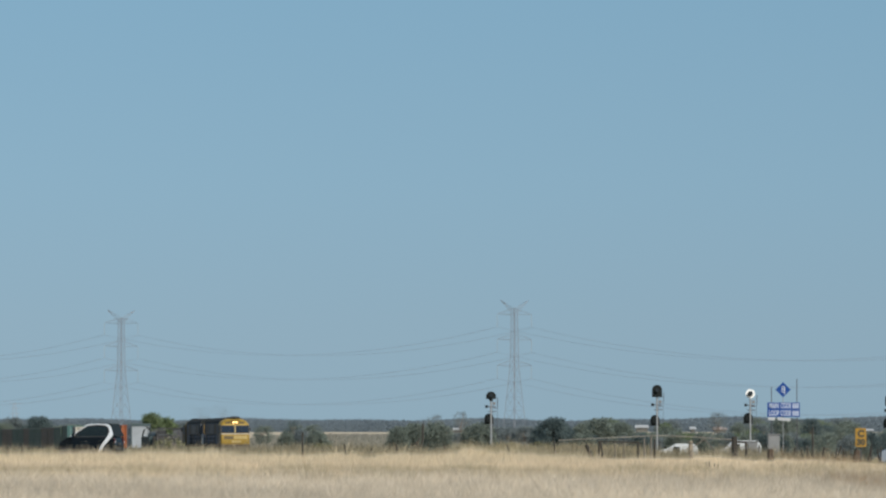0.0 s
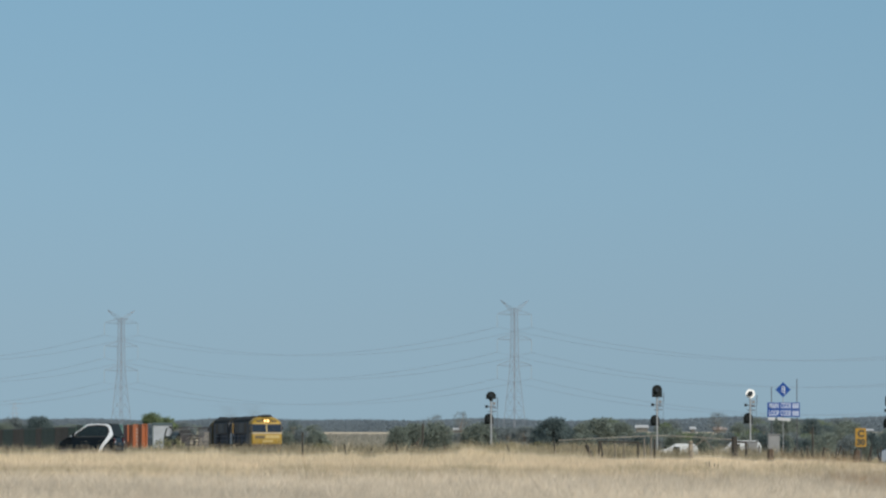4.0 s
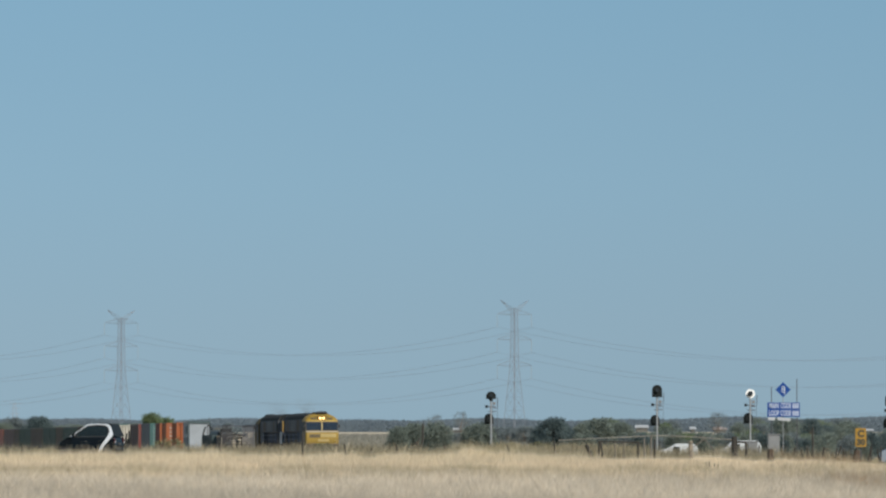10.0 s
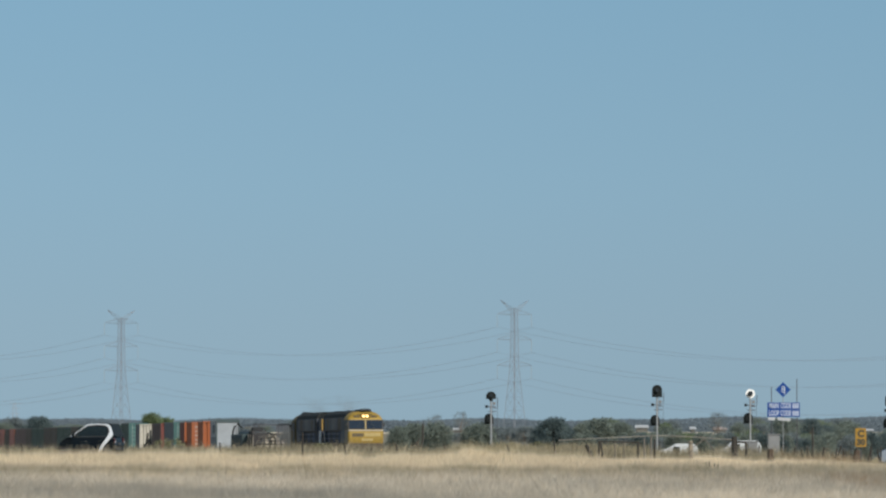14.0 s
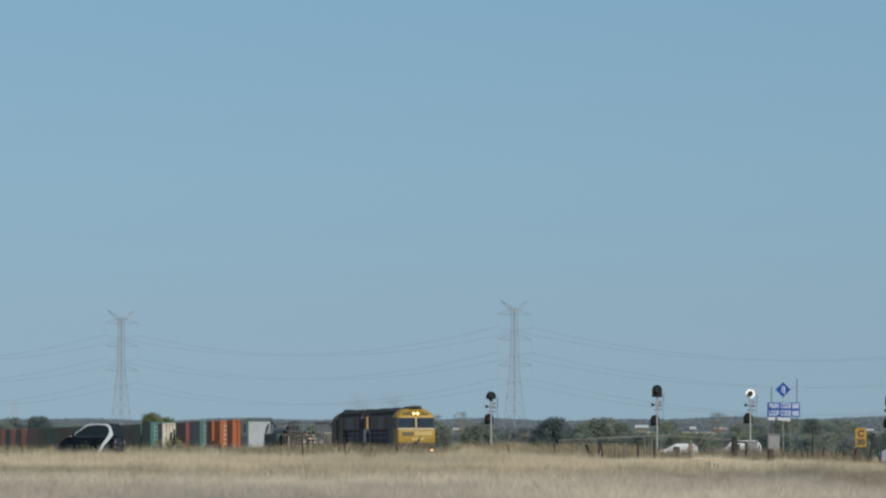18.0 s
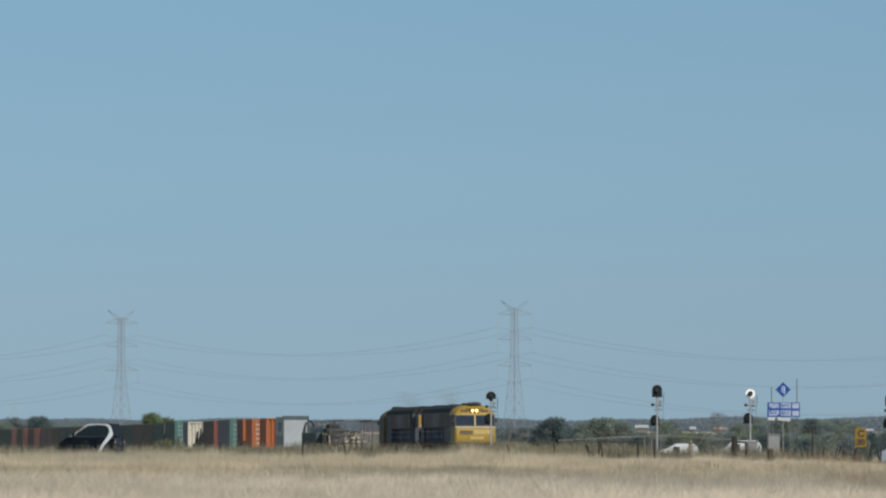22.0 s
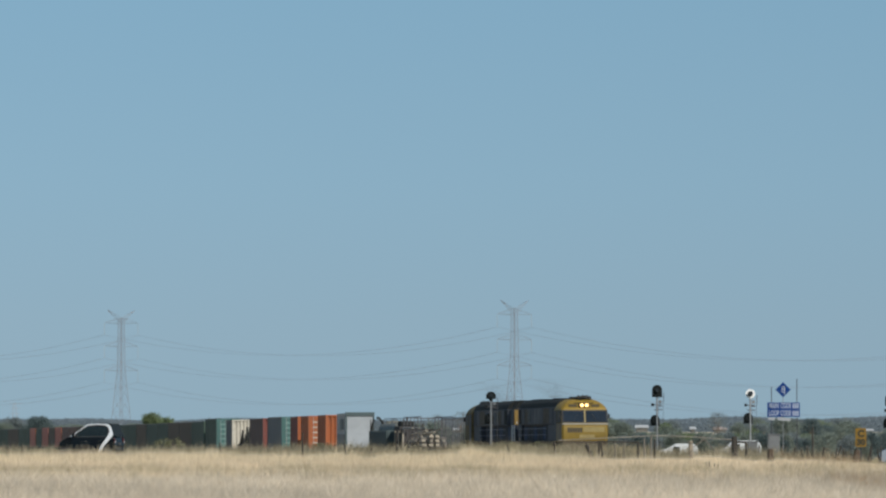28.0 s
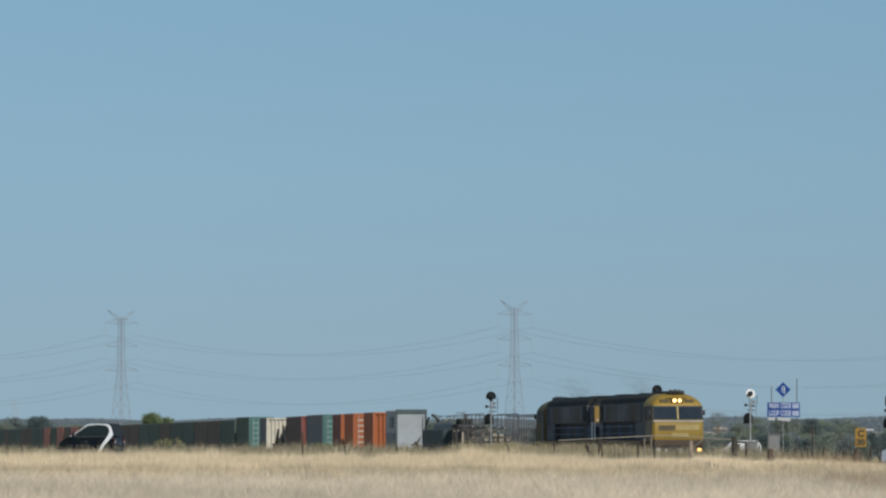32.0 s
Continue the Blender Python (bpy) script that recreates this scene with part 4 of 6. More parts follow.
# ---------- loads on the leading flat wagons ----------
def stanchion_rack(L, n, H):
    t = thing("stanchion_rack", "open row of thin steel stanchions with a top rail", "rack", "loads on the leading wagons")
    for s in (-1, 1):
        for k in range(n):
            x = -L / 2 + L * k / (n - 1)
            part("stanchion", B(x - 0.028, x + 0.028, s * 1.2 - 0.028, s * 1.2 + 0.028, 0, H), M_RACK, t)
        part("top_rail", B(-L / 2, L / 2, s * 1.2 - 0.03, s * 1.2 + 0.03, H, H + 0.06), M_RACK, t)
    for k in range(n):
        x = -L / 2 + L * k / (n - 1)
        if k % 3 == 0:
            part("cross_tie", B(x - 0.025, x + 0.025, -1.16, 1.16, H - 0.08, H - 0.03), M_RACK, t)
    part("rack_base", B(-L / 2, L / 2, -1.25, 1.25, 0.0, 0.06), M_FRAME, t)
    return t


TRAIN.append((stanchion_rack(12.6, 13, 2.15), 50.5, DECK, False))
TRAIN.append((stanchion_rack(9.6, 6, 2.35), 72.4, DECK, False))


def timber_stack():
    t = thing("timber_stack", "pale sawn timber stacked in layers on bearers", "timber", "loads on the leading wagons")
    for lay in range(3):
        z = 0.1 + lay * 0.33
        for k in range(4):
            if lay == 2 and k in (0, 3):
                continue
            y = -0.95 + k * 0.5
            for x0, x1 in ((-4.4, -0.3), (0.1, 4.2)):
                j, g = 0.5 * random.random(), 0.6 * random.random()
                part("baulk", B(x0 + j, x1 - g, y, y + 0.3, z, z + 0.17), M_GREYWOOD, t)
        for x in (-3.8, -1.4, 1.0, 3.4):
            part("bearer", B(x, x + 0.12, -0.98, 1.0, z - 0.14, z), M_OLDWOOD, t)
    # loose lengths lying askew on top
    for y, x0, x1, z0, z1 in ((-0.7, -4.2, 2.6, 1.0, 1.28), (-0.2, -3.4, 3.4, 1.0, 1.16), (0.5, -4.0, 1.8, 1.0, 1.4)):
        part("baulk", R((x0, y, z0), (x1, y + 0.25, z1), 0.075, n=4), M_GREYWOOD, t)
    return t


TRAIN.append((timber_stack(), 72.6, DECK + 0.06, False))


def half_bin():
    t = thing("half_height_bin", "dark open half-height steel bin", "bin", "loads on the leading wagons")
    L, W, H = 10.6, 2.44, 1.42
    for s in (-1, 1):
        part("bin_side", B(-L / 2, L / 2, s * W / 2 - 0.05, s * W / 2 + 0.05, 0.0, H), P_BLUEGREY, t)
        part("bin_end", B(s * L / 2 - 0.05, s * L / 2 + 0.05, -W / 2 + 0.06, W / 2 - 0.06, 0.0, H), P_BLUEGREY, t)
        for k in range(9):
            x = -L / 2 + 0.3 + k * (L - 0.6) / 8
            part("rib", B(x - 0.05, x + 0.05, s * (W / 2 + 0.085) - 0.03, s * (W / 2 + 0.085) + 0.03, 0.0, H - 0.1), P_BLUEGREY, t)
    part("bin_floor", B(-L / 2, L / 2, -W / 2 + 0.06, W / 2 - 0.06, 0.0, 0.08), M_FRAME, t)
    for hook in (((-1.15, 0.1), (-1.15, 0.9), (-1.22, 1.6), (-1.08, 2.1), (-0.95, 2.3)), ((-0.8, 2.48), (-0.55, 2.42), (-0.33, 2.12), (-0.17, 1.6), (-0.12, 0.1))):
        bm = tube(bmesh.new(), [(-4.4, y, z) for y, z in hook], 0.1, n=7)
        part("end_prong", bm, M_SOOT, t, "dark bent upright prong")
    return t


TRAIN.append((half_bin(), 92.6, DECK, False))


def tank_unit():
    t = thing("tank_load", "long dull tank on dark legs with walkway rails", "tank", "loads on the leading wagons")
    bm = bmesh.new()
    segs = [(-4.9, 0.3), (-4.75, 0.5), (-4.5, 0.6), (4.5, 0.6), (4.75, 0.5), (4.9, 0.3)]
    for (a, ra), (b, rb) in zip(segs, segs[1:]):
        rod(bm, (a, 0, 1.36), (b, 0, 1.36), ra, rb, n=20)
    smooth(part("tank", bm, P_OLIVEGREY, t, "dusty olive-grey tank barrel"), 40)
    for k in range(6):
        x = -4.4 + k * 1.76
        for s in (-1, 1):
            part("leg", B(x - 0.08, x + 0.08, s * 0.7 - 0.08, s * 0.7 + 0.08, 0.0, 1.2), M_SOOT, t)
        part("cradle", B(x - 0.06, x + 0.06, -0.62, 0.62, 0.6, 0.8), M_SOOT, t)
        part("strap", R((x - 0.04, 0, 1.36), (x + 0.04, 0, 1.36), 0.615, n=20), M_SOOT, t)
    for s in (-1, 1):
        part("skid", B(-4.9, 4.9, s * 0.7 - 0.1, s * 0.7 + 0.1, 0.0, 0.14), M_SOOT, t)
        part("pipe", R((-4.4, s * 0.9, 0.85), (3.6, s * 0.9, 0.85), 0.09, n=8), M_FRAME, t)
        for k in range(5):
            x = -3.6 + k * 1.8
            part("rail_post", R((x, s * 0.3, 1.9), (x, s * 0.3, 2.3), 0.022, n=5), M_RACK, t)
        part("walkway_rail", R((-3.6, s * 0.3, 2.3), (3.6, s * 0.3, 2.3), 0.022, n=5), M_RACK, t)
    part("manhole", R((0.6, 0, 1.9), (0.6, 0, 2.1), 0.28, n=14), P_OLIVEGREY, t)
    part("manhole", R((-2.4, 0, 1.9), (-2.4, 0, 2.1), 0.28, n=14), P_OLIVEGREY, t)
    return t


def engine_block():
    t = thing("engine_unit", "dark sooty engine unit with exhaust pipe on a skid", "engine", "loads on the leading wagons")
    part("skid", B(-1.8, 1.8, -1.0, 1.0, 0.0, 0.2), M_FRAME, t)
    part("engine_body", B(-1.5, 1.4, -0.7, 0.7, 0.2, 1.75, bevel=0.08), M_SOOT, t)
    part("top_cover", B(-1.2, 0.9, -0.5, 0.5, 1.75, 2.12, bevel=0.06), M_SOOT, t)
    part("exhaust_pipe", R((-0.9, 0.2, 1.9), (-0.9, 0.2, 2.45), 0.07, n=8), M_FRAME, t)
    part("radiator", B(1.42, 1.7, -0.75, 0.75, 0.25, 1.7, bevel=0.03), M_FRAME, t)
    for s in (-1, 1):
        for k in range(3):
            part("side_panel", B(-1.35 + k * 0.9, -0.55 + k * 0.9, s * 0.715 - 0.012, s * 0.715 + 0.012, 0.4, 1.5), M_FRAME, t)
    return t


TRAIN.append((engine_block(), 85.2, DECK, False))
TRAIN.append((tank_unit(), 92.6, DECK + 0.08, False))


def pipe_frame():
    t = thing("pipe_load", "low open rack of pale posts, dark panels and dull pipes", "pipe load", "loads on the leading wagons")
    n, pitch = 5, 1.15
    for s in (-1, 1):
        for k in range(n):
            x = -n * pitch / 2 + k * pitch
            part("post", B(x - 0.07, x + 0.07, s * 1.1 - 0.06, s * 1.1 + 0.06, 0.0, 1.35), M_GREYWOOD if k % 2 == 0 else M_FRAME, t)
            if k in (0, 2, 3):
                part("side_panel", B(x + 0.1, x + pitch - 0.1, s * 1.1 - 0.02, s * 1.1 + 0.02, 0.12, 1.2), M_SOOT, t)
        part("top_beam", B(-n * pitch / 2, n * pitch / 2, s * 1.1 - 0.06, s * 1.1 + 0.06, 1.353, 1.45), M_FRAME, t)
    for k in range(3):
        part("pipe", R((-2.8, -0.5 + k * 0.5, 1.52), (2.8, -0.5 + k * 0.5, 1.52), 0.07, n=8), P_OLIVEGREY, t)
    for x in (-2.0, 0.0, 2.0):
        part("cross_beam", B(x - 0.06, x + 0.06, -1.03, 1.03, 1.36, 1.447), M_FRAME, t)
    part("frame_base", B(-2.9, 2.9, -1.15, 1.15, -0.03, 0.0), M_FRAME, t)
    return t


TRAIN.append((pipe_frame(), 80.3, DECK + 0.03, False))


def steel_load():
    t = thing("steel_scrap_load", "dark folded steel frames and prongs on a flat wagon", "steel load", "loads on the leading wagons")
    rg = random.Random(4)
    part("load_base", B(-4.6, 4.6, -1.15, 1.15, 0.0, 0.5), M_FRAME, t)
    for k in range(16):
        x = -4.3 + k * 0.56
        y = rg.uniform(-1, 0.9)
        H = rg.uniform(1.1, 2.55)
        part("beam", R((x, y, 0.45), (x + rg.uniform(-0.5, 0.5), y + rg.uniform(-0.25, 0.25), H + 0.15), 0.16, 0.09, n=6), M_SOOT, t)
    return t


TRAIN.append((steel_load(), 198.6, DECK, False))
M_HAZE = mat("exhaust_soot", (0.16, 0.14, 0.12), 1.0, vary=0.2, bump=0.0, spec=0.0)


def exhaust(seed):
    """Thin drift of exhaust over a locomotive, in small flecks."""
    rg = np.random.default_rng(seed)
    n = 2600
    up = rg.random(n) ** 1.5
    c = np.stack((-0.5 - 9 * up * rg.random(n) - 1.2 * rg.random(n), rg.normal(0, 0.35 + 0.5 * up, n), 4.3 + 1.3 * up + rg.normal(0, 0.08, n)), 1)
    u, v = rg.normal(0, 0.010, (n, 3)), rg.normal(0, 0.010, (n, 3))
    co = np.stack((c - u, c + u, c + v), 1).reshape(-1, 3)
    return tagged(from_arrays("exhaust_smoke", co, np.arange(len(co)).reshape(-1, 3), M_HAZE), "faint brownish exhaust haze over the locomotive roof", "smoke", kind="stuff")


TRAIN.append((exhaust(5), 10.3, 0.0, False))
TRAIN.append((exhaust(6), 32.4, 0.0, False))
# ---------- trees and bushes ----------
# (bearing as sideways metres in a thousand, distance, crown top over the eye's level in metres in a thousand, width likewise, kind)
KINDS = {
    "dark": (M_LEAF_DARK, "dense dark green pine-like tree on the plain"),
    "gum": (M_LEAF, "olive-green gum tree on the plain"),
    "grey": (M_LEAF_GREY, "sparse grey-green gum tree on the plain"),
    "green": (M_LEAF_GREEN, "leafy fresh green tree on the plain"),
}


def plant(bear, dist, top, wide, kind, seed, sparse=False):
    x = bear * dist / 1000
    gz = land_z(x, dist)
    h = 1.5 + top * dist / 1000 - gz
    w = wide * dist / 1000
    m, label = KINDS[kind]
    name = "tree" if h > 2.6 else "bush"
    leaf = 0.009 * h + 0.05
    return tree_thing(name, label if h > 2.6 else label.replace("tree", "bush"), h, max(w, 0.5 * h) * 1.05, m, seed, clumps=18 if sparse else 62 if seed < 60 else 46, leaf=leaf, per=(30 if sparse else 105 if seed < 60 else 58) * (0.24 / leaf) ** 1.6,
                      low=0.5 if sparse else 0.18, open_crown=0.5 if sparse else 0.0, group="trees and bushes of the plain", at=pose(x, dist, gz - 0.05, 0, 0, seed * 37 % 360))


SINGLE = (
    (-74.0, 900, 2.75, 5.4, "dark"), (-78.3, 1250, 2.5, 4.0, "grey"), (-70.5, 1000, 1.0, 4.5, "gum"), (-66.5, 1050, 1.2, 4.6, "gum"), (-80.8, 950, 1.6, 5.0, "gum"),
    (-53.2, 800, 3.3, 4.4, "green"), (-50.6, 820, 2.5, 3.6, "green"), (-56.5, 1000, 1.4, 4.0, "gum"), (-47.2, 1100, 1.7, 3.6, "grey"), (-61.0, 1300, 1.3, 5.0, "gum"),
    (-28.6, 640, -0.1, 3.6, "gum"), (-23.0, 640, 0.0, 5.0, "gum"), (-25.8, 660, 0.3, 2.6, "grey"),
    (-8.2, 620, 0.9, 3.0, "gum"), (-5.2, 640, 1.5, 4.6, "gum"), (-1.2, 630, 1.7, 5.0, "gum"),
)
for i, row in enumerate(SINGLE):
    plant(*row, seed=11 + i)
SINGLE_B = (
    (6.8, 640, 1.6, 5.4, "gum"), (5.2, 690, 0.9, 3.6, "gum"), (11.6, 1500, 0.8, 5.0, "grey"), (15.0, 1450, 0.9, 5.0, "grey"), (9.6, 1300, 0.7, 4.0, "grey"), (2.4, 1450, -0.2, 3.4, "grey"), (-3.2, 650, 0.8, 3.0, "gum"), (-6.8, 650, 0.7, 3.0, "gum"),
    (20.0, 620, 2.6, 5.4, "dark"), (17.8, 630, 0.9, 3.4, "dark"), (22.2, 640, 1.3, 3.6, "dark"),
    (28.7, 700, 2.4, 5.0, "gum"), (32.4, 720, 1.6, 4.4, "gum"), (25.5, 900, 1.4, 4.4, "gum"),
)
for i, row in enumerate(SINGLE_B):
    plant(*row, seed=41 + i)
# thin, see-through gums
for i, row in enumerate(((-27.4, 1000, 2.3, 3.4, "dark"), (-1.4, 1500, 3.2, 5.4, "grey"), (3.4, 1600, 3.6, 4.2, "grey"), (50.2, 1500, 3.5, 4.6, "grey"), (62.5, 1500, 2.6, 3.6, "grey"), (73.6, 1600, 2.7, 4.0, "grey"))):
    plant(*row, seed=61 + i, sparse=True)

# belt of gums on the eastern side
HOUSES = ((36.3, 2200.0, 1.0), (45.6, 2150.0, 0.7), (50.6, 2250.0, 0.6), (77.9, 2300.0, 0.3), (2.6, 2300.0, 0.5))
rb = random.Random(12)
for i in range(96):
    b = 26 + 58 * (i + rb.random()) / 96
    d = rb.choice((760, 900, 1050, 1250, 1450, 1700)) * rb.uniform(0.94, 1.06)
    top = rb.uniform(1.0, 2.5) if d > 1000 else rb.uniform(-0.9, 1.2)
    wide = rb.uniform(3.0, 5.0)
    for hb, hd, ht in HOUSES:
        if abs(b - hb) < 1.3 + wide / 2:
            top = min(top, -0.4 + 0.3 * rb.random())
    plant(b, d, top, wide, rb.choice(("gum", "gum", "grey", "dark", "gum", "green")), seed=100 + i)
for i in range(44):
    b = 24 + 60 * (i + rb.random()) / 44
    plant(b, rb.uniform(560, 720), rb.uniform(-1.6, -0.1), rb.uniform(2.4, 4.2), rb.choice(("gum", "gum", "grey", "dark")), seed=500 + i)
for i in range(16):
    b = -83 + 60 * (i + rb.random()) / 16
    plant(b, rb.uniform(1300, 1900), rb.uniform(0.9, 1.5), rb.uniform(3, 5), rb.choice(("gum", "grey")), seed=300 + i)


def far_woods():
    """The wooded edge of the plain: a deep belt filled with leaves, its top in low uneven crowns."""
    rg = np.random.default_rng(8)
    n = 420000
    bear = rg.uniform(-95, 95, n)
    d = 3700 + 900 * rg.random(n) ** 1.6
    x = bear * d / 1000
    cell = np.floor(x / 9.0 + d * 0.013)
    crown = np.modf(np.abs(np.sin(cell * 12.9898) * 43758.5453))[0]
    dome = 1 - (2 * np.modf(np.abs(x / 9.0 + d * 0.013))[0] - 1) ** 2
    top = 1.5 + (1.62 + 0.35 * np.clip((bear - 40) / 12, 0, 1) + 0.3 * np.sin(bear * 0.21) * np.sin(bear * 0.053 + 1) + 0.16 * crown + 0.22 * dome) * d / 1000
    gz = np.interp(d, [p[0] for p in PLAIN], [p[1] for p in PLAIN]) - 0.5
    z = gz + (top - gz) * rg.random(n) ** 0.8
    c = np.stack((x, d, z), 1)
    u, v = rg.normal(0, 1, (n, 3)) * (0.7, 0.25, 0.3), rg.normal(0, 1, (n, 3)) * (0.3, 0.25, 0.7)
    co = np.stack((c - u * 0.5, c + u * 0.5, c + v), 1).reshape(-1, 3)
    tagged(from_arrays("far_woods", co, np.arange(len(co)).reshape(-1, 3), M_FAR_LEAF), "belt of distant woodland along the horizon, leaves blued for haze", "woods", kind="stuff")


far_woods()


def dead_tree():
    x, y = -1.75, 450.0
    t = thing("dead_tree", "leaning bare dead tree trunk with broken top", "tree", at=pose(x, y, land_z(x, y)))
    part("trunk", tube(bmesh.new(), [(-0.4, 0, -0.3), (-0.3, 0, 0.8), (-0.1, 0, 1.7), (0.1, 0, 2.4), (0.08, 0, 3.0), (0.12, 0, 3.7)], 0.085, n=7), M_DEADWOOD, t)
    part("twig", R((0.1, 0, 3.5), (0.2, 0.1, 4.1), 0.04, 0.015, n=5), M_DEADWOOD, t)
    part("twig", R((0.09, 0, 2.9), (-0.25, 0, 3.3), 0.025, 0.01, n=5), M_DEADWOOD, t)


def broken_stump():
    x, y = -1.42, 300.0
    gz = land_z(x, y)
    t = thing("tree_stump", "dark split tree stump with broken limbs among weeds", "stump", at=pose(x, y, gz))
    b = 0.78 - gz
    part("stump", R((-0.1, 0, -0.1), (-0.02, 0, b + 0.1), 0.19, 0.12, n=7), M_DEADWOOD, t)
    part("broken_limb", R((-0.02, 0, b - 0.05), (-0.32, 0.1, b - 0.1), 0.09, 0.05, n=6), M_DEADWOOD, t)
    part("broken_limb", R((0.0, 0, b - 0.05), (0.26, 0, b - 0.18), 0.07, 0.04, n=6), M_DEADWOOD, t)
    part("broken_limb", R((-0.02, 0, b), (0.2, 0, b + 0.38), 0.07, 0.03, n=6), M_DEADWOOD, t)


broken_stump()
dead_tree()


# low pale green shrubs beside the line
def shrub(x, y, h, w, seed, material=M_SHRUB):
    tree_thing("bush", "low dusty olive-green shrub among the weeds", h * 1.2, w * 1.15, material, seed, clumps=36, leaf=0.05, per=1400, low=0.1, trunk=0.2, group="shrubs beside the line", at=pose(x, y, land_z(x, y) - 0.03))


for i, (x, y, h, w) in enumerate(((-14.3, 285.0, 0.92, 1.7), (-13.4, 288.0, 0.5, 1.3), (-9.8, 290.0, 0.45, 1.2), (-22.0, 300.0, 0.45, 1.5), (2.9, 255.0, 0.6, 1.5), (4.4, 252.0, 0.62, 1.2), (-6.2, 280.0, 0.65, 1.3), (17.0, 226.0, 0.6, 1.1), (18.4, 227.0, 0.65, 1.0))):
    shrub(x, y, h, w, 400 + i)
# ---------- houses across the plain ----------
M_ROOFPALE = mat("pale_roof_sheet", (0.36, 0.37, 0.37), 0.5, vary=0.1, scale=0.5)
M_ROOFPINK = mat("faded_tile_roof", (0.30, 0.235, 0.21), 0.8, vary=0.15, scale=0.8)
# wall colour kept dark in place of the shade of trees
M_RENDERWALL = mat("tree_shaded_wall", (0.11, 0.105, 0.09), 0.8, vary=0.1, scale=0.5)


def house(bear, dist, top, roof_mat, words, w=7.0):
    x = bear * dist / 1000
    gz = land_z(x, dist)
    H = 1.5 + top * dist / 1000 - gz
    t = thing("house", words, "house", "houses across the plain", pose(x, dist, gz))
    e = H * 0.84
    part("wall", B(-w / 2, w / 2, -4, 4, -0.3, e), M_RENDERWALL, t)
    bm = bmesh.new()
    extrude(bm, [(-4.6, e - 0.25), (0, H), (4.6, e - 0.25), (4.4, e - 0.45), (0, H - 0.25), (-4.4, e - 0.45)], "x", -w / 2 - 0.5, w / 2 + 0.5)
    part("roof", bm, roof_mat, t)
    for wx in (-w * 0.3, w * 0.28):
        f = part("window", B(wx - 0.7, wx + 0.7, -4.06, -4.0, 0.9, 2.1), M_WHITE, t)
        part("pane", B(wx - 0.6, wx + 0.6, -4.08, -4.065, 1.0, 2.0), M_GLASS, f)
    part("door", B(-0.45, 0.45, -4.07, -4.0, 0.0, 2.05), M_DEADWOOD, t)


for i, (hb, hd, ht) in enumerate(HOUSES):
    house(hb, hd, ht, M_ROOFPINK if i == 2 else M_ROOFPALE, "low house with faded pinkish tiled roof among trees" if i == 2 else "low farmhouse with bright pale metal roof among trees", w=(4.4, 1.5, 4.6, 2.2, 2.4)[i])

# ---------- signals ----------
M_SIGBLACK = mat("matt_black_signal_paint", (0.014, 0.017, 0.017), 0.9, spec=0.15, vary=0.3, scale=2)
M_BOXGREY = mat("grey_cabinet_paint", (0.165, 0.168, 0.168), 0.6, vary=0.15, scale=1.5)
M_MAST = mat("pale_grey_mast_paint", (0.25, 0.26, 0.265), 0.55, 0.2, vary=0.15, scale=1.5)


def arch(w, h, n=12):
    r = w / 2
    return [(-r, -h / 2), (r, -h / 2), (r, h / 2 - r)] + [(r * math.cos(a), h / 2 - r + r * math.sin(a)) for a in [math.pi * k / n for k in range(1, n)]] + [(-r, h / 2 - r)]


